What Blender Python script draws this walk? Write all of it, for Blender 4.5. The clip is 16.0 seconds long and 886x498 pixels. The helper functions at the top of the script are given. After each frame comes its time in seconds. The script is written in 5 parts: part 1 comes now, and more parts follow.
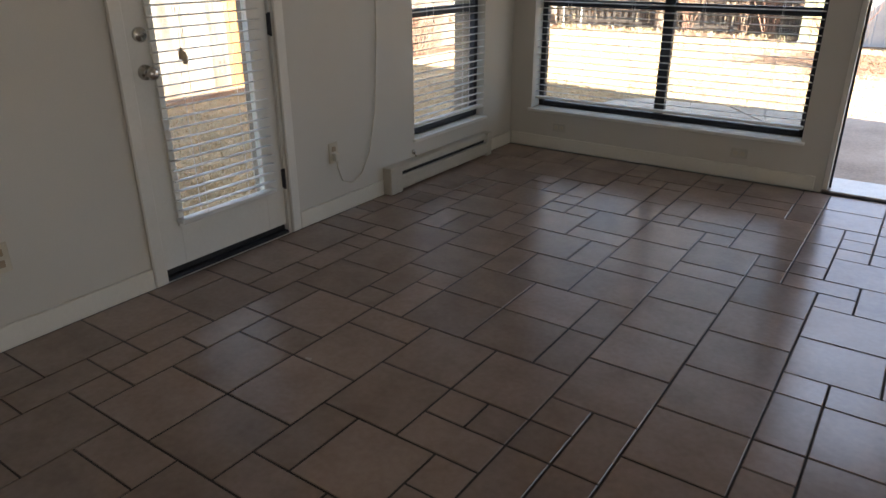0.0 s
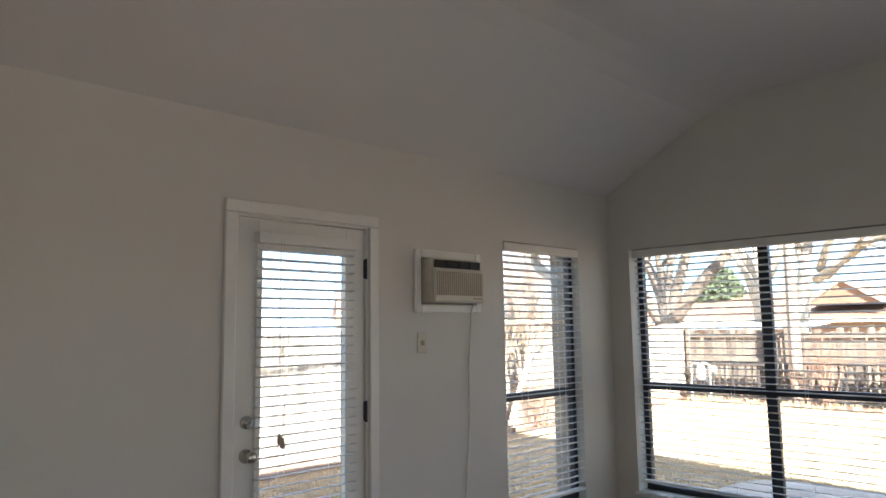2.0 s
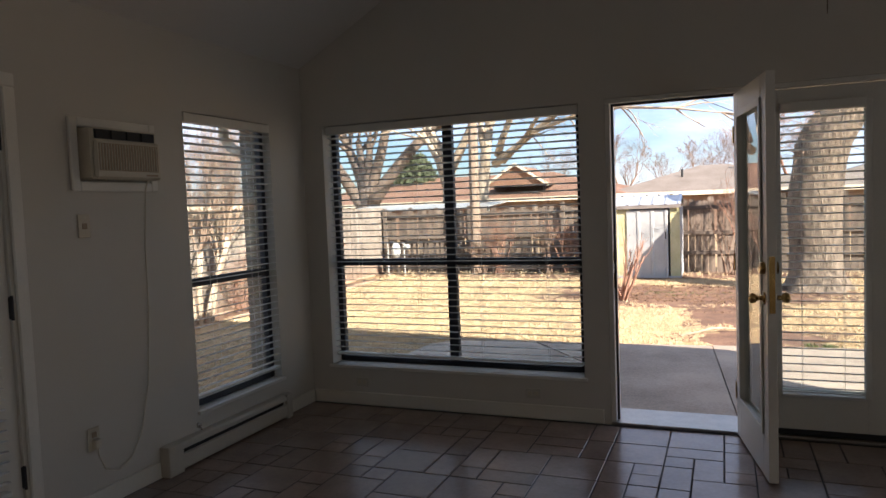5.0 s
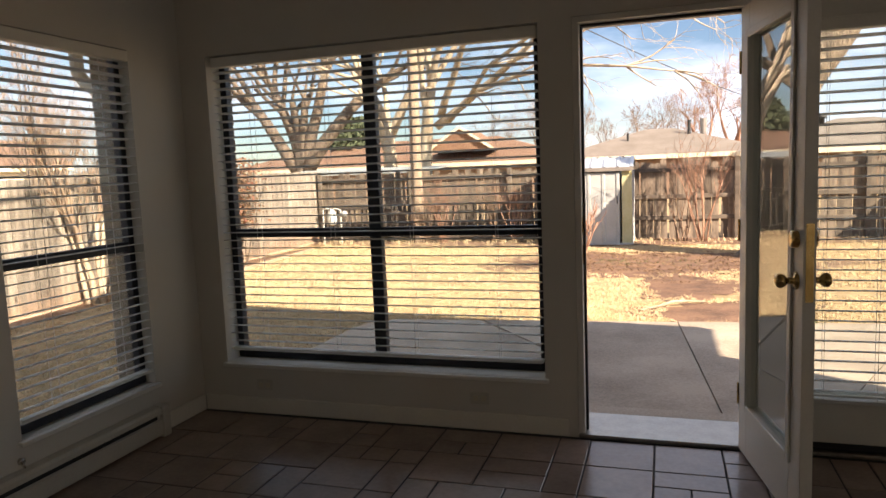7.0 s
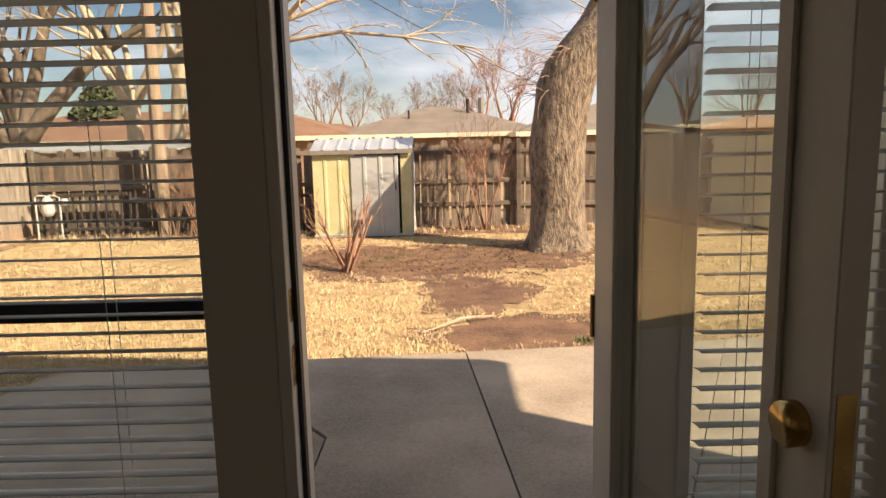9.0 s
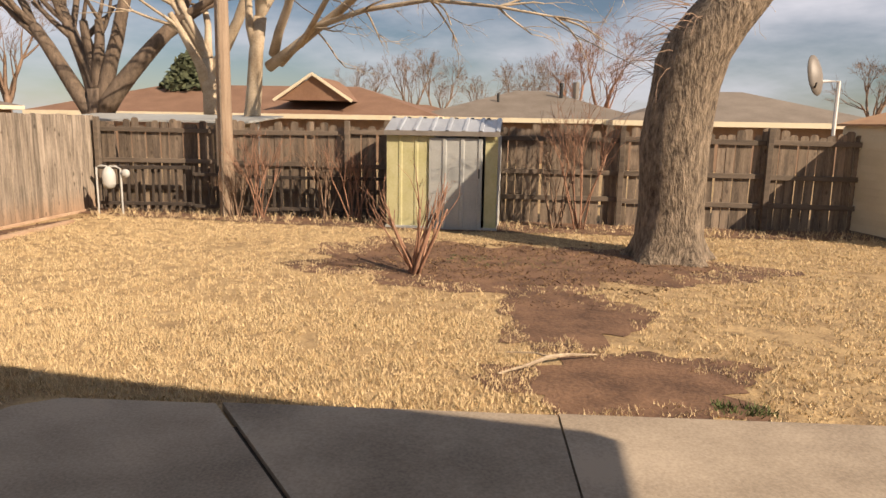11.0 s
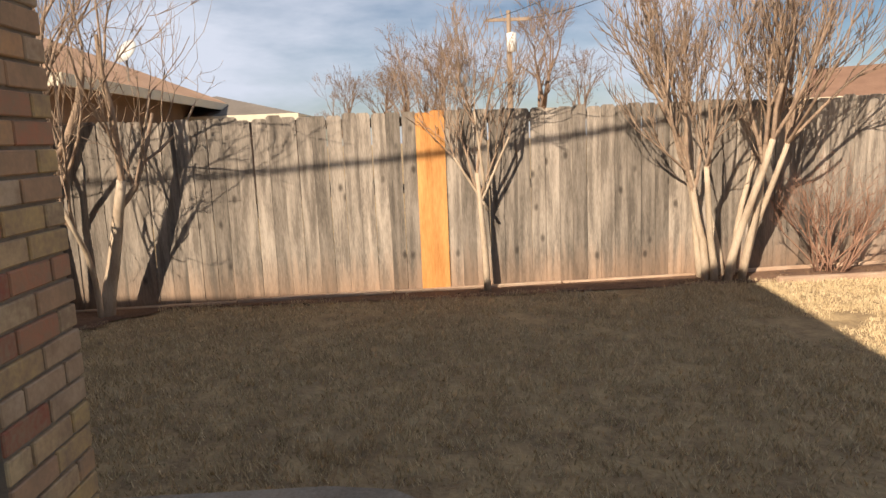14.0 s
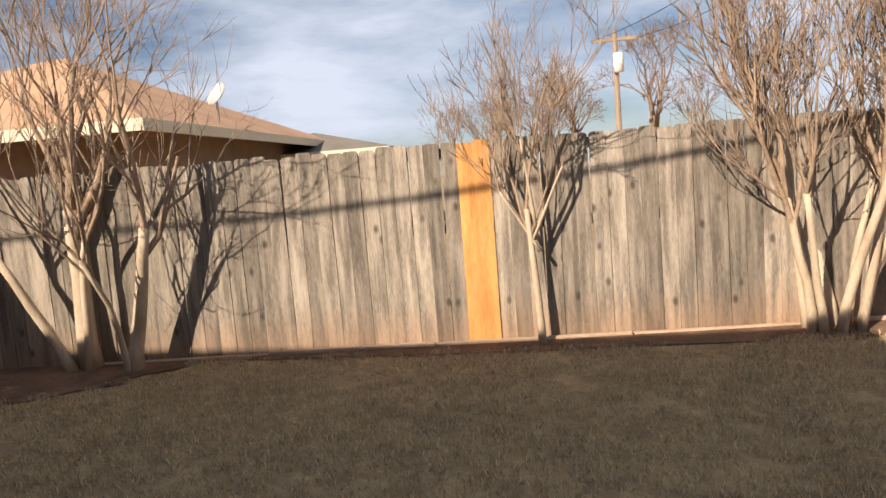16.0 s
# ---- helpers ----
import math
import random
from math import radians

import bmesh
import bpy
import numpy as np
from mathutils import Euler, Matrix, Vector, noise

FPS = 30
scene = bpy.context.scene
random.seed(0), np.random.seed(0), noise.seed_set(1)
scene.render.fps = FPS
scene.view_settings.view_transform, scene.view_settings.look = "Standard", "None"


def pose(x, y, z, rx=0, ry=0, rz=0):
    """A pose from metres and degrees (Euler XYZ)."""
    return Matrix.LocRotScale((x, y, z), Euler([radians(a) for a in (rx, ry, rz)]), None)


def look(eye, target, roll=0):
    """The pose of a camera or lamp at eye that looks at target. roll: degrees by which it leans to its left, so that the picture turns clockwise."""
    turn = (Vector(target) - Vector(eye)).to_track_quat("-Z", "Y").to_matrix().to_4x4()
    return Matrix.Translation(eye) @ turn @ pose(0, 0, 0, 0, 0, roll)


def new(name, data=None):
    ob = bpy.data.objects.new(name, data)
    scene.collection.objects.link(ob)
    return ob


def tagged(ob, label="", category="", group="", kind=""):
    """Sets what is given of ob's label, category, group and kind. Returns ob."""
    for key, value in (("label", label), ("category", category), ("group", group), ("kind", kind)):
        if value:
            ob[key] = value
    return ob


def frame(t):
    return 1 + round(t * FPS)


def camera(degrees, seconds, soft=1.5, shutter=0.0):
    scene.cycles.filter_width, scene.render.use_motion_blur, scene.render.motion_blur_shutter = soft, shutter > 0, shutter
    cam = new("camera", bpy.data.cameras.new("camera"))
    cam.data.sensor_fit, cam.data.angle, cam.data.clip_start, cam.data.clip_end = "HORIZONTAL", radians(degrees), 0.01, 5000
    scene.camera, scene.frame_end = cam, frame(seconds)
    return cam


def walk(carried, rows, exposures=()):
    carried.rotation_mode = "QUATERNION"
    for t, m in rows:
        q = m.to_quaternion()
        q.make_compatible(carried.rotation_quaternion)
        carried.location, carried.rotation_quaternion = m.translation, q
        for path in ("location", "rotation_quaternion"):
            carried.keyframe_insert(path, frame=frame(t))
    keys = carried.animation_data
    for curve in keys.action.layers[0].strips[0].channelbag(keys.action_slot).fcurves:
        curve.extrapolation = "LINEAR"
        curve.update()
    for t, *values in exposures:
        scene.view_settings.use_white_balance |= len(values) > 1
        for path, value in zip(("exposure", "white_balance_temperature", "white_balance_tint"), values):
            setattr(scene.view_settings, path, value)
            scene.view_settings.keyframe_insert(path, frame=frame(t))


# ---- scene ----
cam = camera(65.0, 16.0)
PATH = [
    (0, (2.673, -4.754, 1.375), (1.617, -3.245, 0.595), -0.2),
    (0.5, (2.719, -4.711, 1.372), (1.371, -3.36, 0.774), -2.3),
    (1, (2.777, -4.699, 1.41), (1.329, -3.357, 1.09), -2.2),
    (1.5, (2.824, -4.67, 1.466), (1.357, -3.312, 1.423), -1.3),
    (2, (2.956, -4.671, 1.495), (1.532, -3.285, 1.723), -0.8),
    (2.5, (3.074, -4.719, 1.492), (1.799, -3.232, 1.9), -1.1),
    (3, (3.178, -4.669, 1.493), (2.094, -3.049, 1.939), -1.1),
    (3.5, (3.191, -4.635, 1.485), (2.364, -2.852, 1.851), -1.3),
    (4, (3.190, -4.666, 1.444), (2.541, -2.786, 1.660), -0.7),
    (4.5, (3.130, -4.574, 1.444), (2.411, -2.708, 1.460), -1.8),
    (4.7, (3.048, -4.547, 1.447), (2.296, -2.695, 1.384), -1.9),
    (6.8, (2.641, -3.59, 1.378), (1.934, -1.733, 1.152), -2.5),
    (7, (2.653, -3.455, 1.373), (2.047, -1.562, 1.15), -2.3),
    (7.5, (2.714, -3.125, 1.379), (2.383, -1.165, 1.157), -2.5),
    (8, (2.689, -2.828, 1.382), (2.601, -0.843, 1.158), -2.4),
    (8.2, (2.640, -2.516, 1.399), (2.632, -0.530, 1.159), -1.4),
    (10.3, (2.657, -0.702, 1.496), (2.623, 1.262, 1.122), -0.8),
    (10.5, (2.640, -0.514, 1.477), (2.580, 1.450, 1.106), -0.3),
    (11, (2.567, -0.059, 1.415), (2.326, 1.895, 1.062), 1.0),
    (11.5, (2.506, 0.299, 1.332), (1.866, 2.164, 1.0), 1.8),
    (12, (2.368, 0.691, 1.269), (1.261, 2.322, 0.935), 1.9),
    (12.5, (2.236, 1.064, 1.204), (0.724, 2.323, 0.842), 1.1),
    (13, (2.161, 1.032, 1.192), (0.396, 1.909, 0.857), -0.5),
    (13.5, (2.043, 1.207, 1.192), (0.124, 1.666, 0.863), -1.3),
    (14, (1.793, 1.343, 1.211), (-0.181, 1.407, 0.899), -2.4),
    (14.5, (1.483, 1.497, 1.225), (-0.478, 1.239, 0.931), -3.5),
    (15, (1.232, 1.694, 1.22), (-0.685, 1.197, 0.942), -4.4),
    (15.5, (1.02, 1.846, 1.219), (-0.886, 1.295, 0.97), -5.2),
    (16, (0.975, 1.992, 1.224), (-0.995, 1.721, 1.009), -4.5),
]
EXPOSURES = [(0, 3.05, 5850, 13), (0.5, 3.4, 5850, 13), (1, 3.3, 5700, 13), (1.5, 3.12, 5450, 12), (2.5, 3.4, 5350, 12), (3, 3.26, 5300, 12), (3.5, 2.7, 5350, 13), (4, 2.12, 5450, 15), (4.5, 1.75, 5650, 16), (7, 1.75, 6650, 16), (8, 1.4, 7400, 17), (10.5, 0.80, 7100, 16), (11.3, 0.50, 7000, 16), (12.5, 0.60, 6500, 13), (14, 0.64, 6450, 12), (16, 0.74, 6400, 12)]
walk(cam, [(t, look(eye, target, roll)) for t, eye, target, roll in PATH], EXPOSURES)

# ---- light ----
SUN_EL, SUN_AZ = 34.0, math.degrees(math.atan2(-0.54, 0.84))
RW, RD = 6.4, -6.8
sun_way = Vector((math.cos(radians(SUN_EL)) * math.cos(radians(SUN_AZ)), math.cos(radians(SUN_EL)) * math.sin(radians(SUN_AZ)), math.sin(radians(SUN_EL))))
sun = new("sun", bpy.data.lights.new("sun", "SUN"))
sun.data.energy, sun.data.angle, sun.data.color = 5.0, radians(0.55), (1.0, 0.85, 0.66)
sun.matrix_world = look(sun_way * 50, (0, 0, 0))
# added fill lamp, out of view, that brightens the room from the east
fill_lamp = new("room_fill", bpy.data.lights.new("room_fill", "AREA"))
fill_lamp.data.shape, fill_lamp.data.size, fill_lamp.data.size_y, fill_lamp.data.energy, fill_lamp.data.color = "RECTANGLE", 2.7, 2.2, 4.0, (1.0, 0.92, 0.80)
fill_lamp.matrix_world = look((RW + 0.06, -4.8, 1.15), (0, -4.8, 1.15))
world = bpy.data.worlds.new("world")
scene.world = world
world.use_nodes = True
wn, wl = world.node_tree.nodes, world.node_tree.links
wn.clear()
sky = wn.new("ShaderNodeTexSky")
sky.sky_type, sky.sun_disc = "NISHITA", False
sky.sun_elevation, sky.sun_rotation = radians(SUN_EL), radians(90 - SUN_AZ)
sky.air_density, sky.dust_density, sky.ozone_density = 1.0, 0.25, 3.0
coord = wn.new("ShaderNodeTexCoord")
stretch = wn.new("ShaderNodeMapping")
stretch.inputs["Scale"].default_value = (1.6, 1.6, 5.5)
stretch.inputs["Rotation"].default_value = (0.15, 0.1, 0.5)
cloud = wn.new("ShaderNodeTexNoise")
cloud.inputs["Scale"].default_value, cloud.inputs["Detail"].default_value, cloud.inputs["Roughness"].default_value = 1.5, 7, 0.55
cramp = wn.new("ShaderNodeValToRGB")
cramp.color_ramp.elements[0].position, cramp.color_ramp.elements[1].position = 0.40, 0.67
cmix = wn.new("ShaderNodeMix")
cmix.data_type = "RGBA"
cmix.inputs["B"].default_value = (11.0, 11.8, 13.4, 1)
back = wn.new("ShaderNodeBackground")
back.inputs["Strength"].default_value = 0.041
wout = wn.new("ShaderNodeOutputWorld")
wl.new(coord.outputs["Generated"], stretch.inputs["Vector"])
wl.new(stretch.outputs["Vector"], cloud.inputs["Vector"])
wl.new(cloud.outputs["Fac"], cramp.inputs["Fac"])
wl.new(cramp.outputs["Color"], cmix.inputs["Factor"])
wl.new(sky.outputs["Color"], cmix.inputs["A"])
wl.new(cmix.outputs["Result"], back.inputs["Color"])
wl.new(back.outputs["Background"], wout.inputs["Surface"])


# ---- materials ----
def surf(name, c1, c2, scale=6.0, rough=0.6, bump=0.15, fine=60.0, metal=0.0, rand=0.0, stretch=(1, 1, 1), palette=None, island=False, spec=0.5, dist=0.004, stain=None, lohi=(0.55, 1.0), knots=0.0):
    """A painted or raw surface: two colours mixed by noise at two scales, relief, and a shift of tone from piece to piece."""
    m = bpy.data.materials.new(name)
    m.use_nodes = True
    n, l = m.node_tree.nodes, m.node_tree.links
    b = n["Principled BSDF"]
    b.inputs["Metallic"].default_value = metal
    b.inputs["Specular IOR Level"].default_value = spec
    geo = n.new("ShaderNodeNewGeometry")
    mp = n.new("ShaderNodeMapping")
    mp.inputs["Scale"].default_value = stretch
    l.new(geo.outputs["Position"], mp.inputs["Vector"])
    big = n.new("ShaderNodeTexNoise")
    big.inputs["Scale"].default_value, big.inputs["Detail"].default_value = scale, 6
    small = n.new("ShaderNodeTexNoise")
    small.inputs["Scale"].default_value, small.inputs["Detail"].default_value = fine, 4
    info = n.new("ShaderNodeObjectInfo")
    rnd = geo.outputs["Random Per Island"] if island else info.outputs["Random"]
    off = n.new("ShaderNodeVectorMath")
    off.operation = "MULTIPLY_ADD"
    off.inputs[1].default_value = (1, 1, 1)
    sc = n.new("ShaderNodeVectorMath")
    sc.operation = "SCALE"
    sc.inputs[0].default_value = (7.3, 3.1, 5.7)
    l.new(rnd, sc.inputs["Scale"])
    l.new(mp.outputs["Vector"], off.inputs[0])
    if rand or palette:
        l.new(sc.outputs["Vector"], off.inputs[2])
    for t in (big, small):
        l.new(off.outputs["Vector"], t.inputs["Vector"])
    mix = n.new("ShaderNodeMix")
    mix.data_type = "RGBA"
    mix.inputs["A"].default_value, mix.inputs["B"].default_value = (*c1, 1), (*c2, 1)
    if palette:
        pr = n.new("ShaderNodeValToRGB")
        pr.color_ramp.interpolation = "CONSTANT"
        while len(pr.color_ramp.elements) < len(palette):
            pr.color_ramp.elements.new(0.5)
        for i, c in enumerate(palette):
            pr.color_ramp.elements[i].position, pr.color_ramp.elements[i].color = i / len(palette), (*c, 1)
        l.new(rnd, pr.inputs["Fac"])
        l.new(pr.outputs["Color"], mix.inputs["A"])
    add = n.new("ShaderNodeMath")
    add.operation = "MULTIPLY_ADD"
    add.inputs[1].default_value = 0.55
    l.new(small.outputs["Fac"], add.inputs[0])
    l.new(big.outputs["Fac"], add.inputs[2])
    rg = n.new("ShaderNodeMapRange")
    rg.inputs["From Min"].default_value, rg.inputs["From Max"].default_value = lohi
    l.new(add.outputs["Value"], rg.inputs["Value"])
    l.new(rg.outputs["Result"], mix.inputs["Factor"])
    hs = n.new("ShaderNodeHueSaturation")
    l.new(mix.outputs["Result"], hs.inputs["Color"])
    if stain:
        # red soil splashed up from the ground
        xyz, sr, sm = n.new("ShaderNodeSeparateXYZ"), n.new("ShaderNodeMapRange"), n.new("ShaderNodeMix")
        ad = n.new("ShaderNodeMath")
        ad.operation, ad.inputs[1].default_value = "MULTIPLY_ADD", -0.75
        l.new(geo.outputs["Position"], xyz.inputs["Vector"])
        l.new(big.outputs["Fac"], ad.inputs[0])
        l.new(xyz.outputs["Z"], ad.inputs[2])
        sr.inputs["From Min"].default_value, sr.inputs["From Max"].default_value = -0.66, -0.24
        sr.inputs["To Min"].default_value, sr.inputs["To Max"].default_value = 0.55, 0.0
        l.new(ad.outputs["Value"], sr.inputs["Value"])
        sm.data_type = "RGBA"
        sm.inputs["B"].default_value = (*stain, 1)
        l.new(sr.outputs["Result"], sm.inputs["Factor"])
        l.new(mix.outputs["Result"], sm.inputs["A"])
        l.new(sm.outputs["Result"], hs.inputs["Color"])
    if knots:
        # dark round knots and checks in the wood
        vo, kr, km, kv = n.new("ShaderNodeTexVoronoi"), n.new("ShaderNodeMapRange"), n.new("ShaderNodeMix"), n.new("ShaderNodeVectorMath")
        kv.inputs[1].default_value = (1, 1, 0.6)
        kv.operation = "MULTIPLY_ADD"
        l.new(geo.outputs["Position"], kv.inputs[0])
        l.new(sc.outputs["Vector"], kv.inputs[2])
        l.new(kv.outputs["Vector"], vo.inputs["Vector"])
        vo.inputs["Scale"].default_value = 5.0
        kr.inputs["From Min"].default_value, kr.inputs["From Max"].default_value = 0.06, 0.16
        kr.inputs["To Min"].default_value, kr.inputs["To Max"].default_value = knots, 0.0
        l.new(vo.outputs["Distance"], kr.inputs["Value"])
        km.data_type = "RGBA"
        km.inputs["B"].default_value = (0.045, 0.034, 0.026, 1)
        l.new(kr.outputs["Result"], km.inputs["Factor"])
        l.new(hs.inputs["Color"].links[0].from_socket, km.inputs["A"])
        l.new(km.outputs["Result"], hs.inputs["Color"])
    if rand:
        rr = n.new("ShaderNodeMapRange")
        rr.inputs["To Min"].default_value, rr.inputs["To Max"].default_value = 1 - rand, 1 + rand
        l.new(rnd, rr.inputs["Value"])
        l.new(rr.outputs["Result"], hs.inputs["Value"])
    l.new(hs.outputs["Color"], b.inputs["Base Color"])
    ro = n.new("ShaderNodeMapRange")
    ro.inputs["To Min"].default_value, ro.inputs["To Max"].default_value = max(0.02, rough - 0.12), min(1, rough + 0.12)
    l.new(big.outputs["Fac"], ro.inputs["Value"])
    l.new(ro.outputs["Result"], b.inputs["Roughness"])
    if bump:
        bp = n.new("ShaderNodeBump")
        bp.inputs["Strength"].default_value, bp.inputs["Distance"].default_value = bump, dist
        l.new(add.outputs["Value"], bp.inputs["Height"])
        l.new(bp.outputs["Normal"], b.inputs["Normal"])
    return m


def pane_glass(name, tint=(0.93, 0.96, 0.95)):
    m = bpy.data.materials.new(name)
    m.use_nodes = True
    n, l = m.node_tree.nodes, m.node_tree.links
    n.clear()
    tr, gl, fr, mx, out = (n.new("ShaderNode" + k) for k in ("BsdfTransparent", "BsdfGlossy", "LayerWeight", "MixShader", "OutputMaterial"))
    pw, ml = n.new("ShaderNodeMath"), n.new("ShaderNodeMath")
    pw.operation, ml.operation = "POWER", "MULTIPLY_ADD"
    pw.inputs[1].default_value, ml.inputs[1].default_value, ml.inputs[2].default_value = 4.0, 0.85, 0.045
    tr.inputs["Color"].default_value = (*tint, 1)
    gl.inputs["Roughness"].default_value = 0.0
    fr.inputs["Blend"].default_value = 0.5
    l.new(fr.outputs["Facing"], pw.inputs[0])
    l.new(pw.outputs["Value"], ml.inputs[0])
    l.new(ml.outputs["Value"], mx.inputs["Fac"])
    l.new(tr.outputs["BSDF"], mx.inputs[1])
    l.new(gl.outputs["BSDF"], mx.inputs[2])
    l.new(mx.outputs["Shader"], out.inputs["Surface"])
    return m


M_WALL = surf("wall_paint", (0.60, 0.57, 0.50), (0.64, 0.61, 0.54), 1.3, 0.7, 0.12, 140, dist=0.002)
M_CEIL = surf("ceiling_paint", (0.66, 0.63, 0.58), (0.70, 0.67, 0.62), 1.0, 0.85, 0.25, 120, dist=0.003)
M_TRIM = surf("trim_paint", (0.72, 0.70, 0.63), (0.78, 0.76, 0.69), 4, 0.4, 0.05, 80)
M_DOOR = surf("door_paint", (0.70, 0.68, 0.61), (0.76, 0.74, 0.67), 3, 0.42, 0.06, 70)
M_SLAT = surf("blind_slat", (0.80, 0.79, 0.75), (0.84, 0.83, 0.80), 5, 0.45, 0.03, 60, rand=0.04)
def see_through(m, share, colour):
    """Thin vinyl lets part of the daylight through."""
    n, l = m.node_tree.nodes, m.node_tree.links
    tl, mx, out = n.new("ShaderNodeBsdfTranslucent"), n.new("ShaderNodeMixShader"), n["Material Output"]
    tl.inputs["Color"].default_value = (*colour, 1)
    mx.inputs["Fac"].default_value = share
    l.new(n["Principled BSDF"].outputs["BSDF"], mx.inputs[1])
    l.new(tl.outputs["BSDF"], mx.inputs[2])
    l.new(mx.outputs["Shader"], out.inputs["Surface"])


see_through(M_SLAT, 0.3, (0.82, 0.81, 0.78))
M_BRONZE = surf("bronze_frame", (0.020, 0.022, 0.028), (0.032, 0.034, 0.04), 10, 0.45, 0.05, 90, metal=0.3)
M_TILE = surf("floor_tile", (0.245, 0.178, 0.140), (0.315, 0.238, 0.192), 5.5, 0.21, 0.05, 45, rand=0.12, dist=0.002, spec=0.6)
M_GROUT = surf("grout", (0.035, 0.028, 0.024), (0.06, 0.05, 0.042), 12, 0.9, 0.4, 150)
M_BASE = surf("baseboard_paint", (0.70, 0.67, 0.58), (0.77, 0.74, 0.65), 3, 0.45, 0.05, 60)
M_HEATER = surf("heater_enamel", (0.50, 0.47, 0.40), (0.57, 0.54, 0.46), 5, 0.4, 0.05, 60)
M_PLASTIC = surf("almond_plastic", (0.55, 0.50, 0.38), (0.62, 0.57, 0.45), 9, 0.4, 0.04, 90)
M_TAN = surf("tan_plate", (0.32, 0.24, 0.15), (0.38, 0.29, 0.19), 9, 0.45, 0.04, 90)
M_DARK = surf("dark_slot", (0.012, 0.012, 0.012), (0.02, 0.02, 0.02), 9, 0.6, 0.05, 90)
M_CHROME = surf("satin_nickel", (0.55, 0.52, 0.47), (0.66, 0.63, 0.58), 12, 0.22, 0.02, 90, metal=1.0)
M_BRASS = surf("brass", (0.46, 0.30, 0.10), (0.60, 0.42, 0.17), 14, 0.25, 0.04, 90, metal=1.0)
M_STEEL = surf("threshold_metal", (0.30, 0.28, 0.25), (0.42, 0.40, 0.36), 12, 0.35, 0.06, 90, metal=0.9)
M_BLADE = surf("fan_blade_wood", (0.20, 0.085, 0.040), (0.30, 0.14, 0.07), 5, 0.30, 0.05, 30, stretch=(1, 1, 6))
# same blade wood with the window sheen put into a paler colour
M_BLADE_LIT = surf("fan_blade_lit", (0.46, 0.27, 0.14), (0.56, 0.35, 0.20), 5, 0.38, 0.05, 30, stretch=(1, 1, 6))
M_FROST = surf("frosted_glass", (0.30, 0.28, 0.23), (0.40, 0.38, 0.32), 20, 0.35, 0.1, 120)
see_through(M_FROST, 0.5, (0.80, 0.78, 0.70))
M_GLASS = pane_glass("window_glass")
M_CORD = surf("cord", (0.62, 0.58, 0.48), (0.68, 0.64, 0.54), 12, 0.5, 0.02, 90)
M_CONC = surf("concrete", (0.20, 0.16, 0.118), (0.42, 0.35, 0.268), 1.5, 0.85, 0.4, 60, rand=0.05, dist=0.004, lohi=(0.5, 0.95))
M_JOINT = surf("joint_filler", (0.030, 0.025, 0.020), (0.05, 0.04, 0.03), 15, 0.95, 0.3, 90)
M_SOIL = surf("lawn_thatch", (0.25, 0.17, 0.088), (0.46, 0.33, 0.17), 5.5, 0.95, 0.9, 34, dist=0.03, lohi=(0.60, 0.98))
M_STRAW = surf("dry_grass", (0.48, 0.365, 0.205), (0.67, 0.53, 0.325), 2.6, 0.8, 0, 30, rand=0.24, island=True)
M_DIRT = surf("red_dirt", (0.080, 0.042, 0.025), (0.215, 0.122, 0.072), 3.0, 0.95, 0.9, 32, dist=0.02)
M_LITTER = surf("leaf_litter", (0.13, 0.078, 0.042), (0.24, 0.15, 0.08), 4, 0.9, 0, 30, rand=0.5, island=True)
M_GREEN = surf("green_weeds", (0.07, 0.10, 0.03), (0.12, 0.15, 0.05), 4, 0.8, 0, 30, rand=0.3, island=True)
M_BOARD = surf("weathered_board", (0.150, 0.124, 0.098), (0.385, 0.325, 0.262), 3.4, 0.9, 0.7, 34, rand=0.30, stain=(0.32, 0.175, 0.09), stretch=(5, 5, 0.5), dist=0.004, lohi=(0.62, 0.96), knots=0.8)
M_BOARD2 = surf("dark_weathered_board", (0.100, 0.078, 0.060), (0.27, 0.21, 0.155), 2.0, 0.92, 0.5, 26, rand=0.30, stretch=(5, 5, 0.55), dist=0.004, lohi=(0.62, 0.96), knots=0.7)
M_CEDAR = surf("fresh_cedar", (0.47, 0.185, 0.042), (0.74, 0.38, 0.125), 2.5, 0.7, 0.35, 24, rand=0.12, stretch=(4, 4, 0.5), knots=0.25)
M_RAIL = surf("old_rail", (0.10, 0.080, 0.062), (0.19, 0.15, 0.115), 3, 0.92, 0.5, 30, rand=0.2, stretch=(0.5, 4, 4))
M_BLACKWOOD = surf("dark_picket", (0.040, 0.032, 0.027), (0.085, 0.068, 0.055), 4, 0.9, 0.4, 30, rand=0.25, stretch=(4, 4, 0.6))
M_EDGING = surf("edging", (0.38, 0.25, 0.165), (0.52, 0.38, 0.27), 4, 0.9, 0.4, 40, rand=0.1)
BRICKS = [(0.58, 0.42, 0.19), (0.58, 0.43, 0.24), (0.54, 0.33, 0.17), (0.62, 0.48, 0.27), (0.46, 0.21, 0.12), (0.55, 0.43, 0.29), (0.50, 0.32, 0.19), (0.56, 0.41, 0.18), (0.33, 0.10, 0.06), (0.60, 0.47, 0.28), (0.50, 0.37, 0.24)]
M_BRICK = surf("brick", (0.5, 0.38, 0.22), (0.34, 0.24, 0.15), 9, 0.88, 0.5, 60, palette=BRICKS, dist=0.005)
M_MORTAR = surf("mortar", (0.20, 0.165, 0.125), (0.29, 0.245, 0.19), 20, 0.95, 0.5, 120)
M_BRICKWALL = surf("far_brick", (0.40, 0.28, 0.18), (0.48, 0.36, 0.24), 9, 0.9, 0.5, 60)
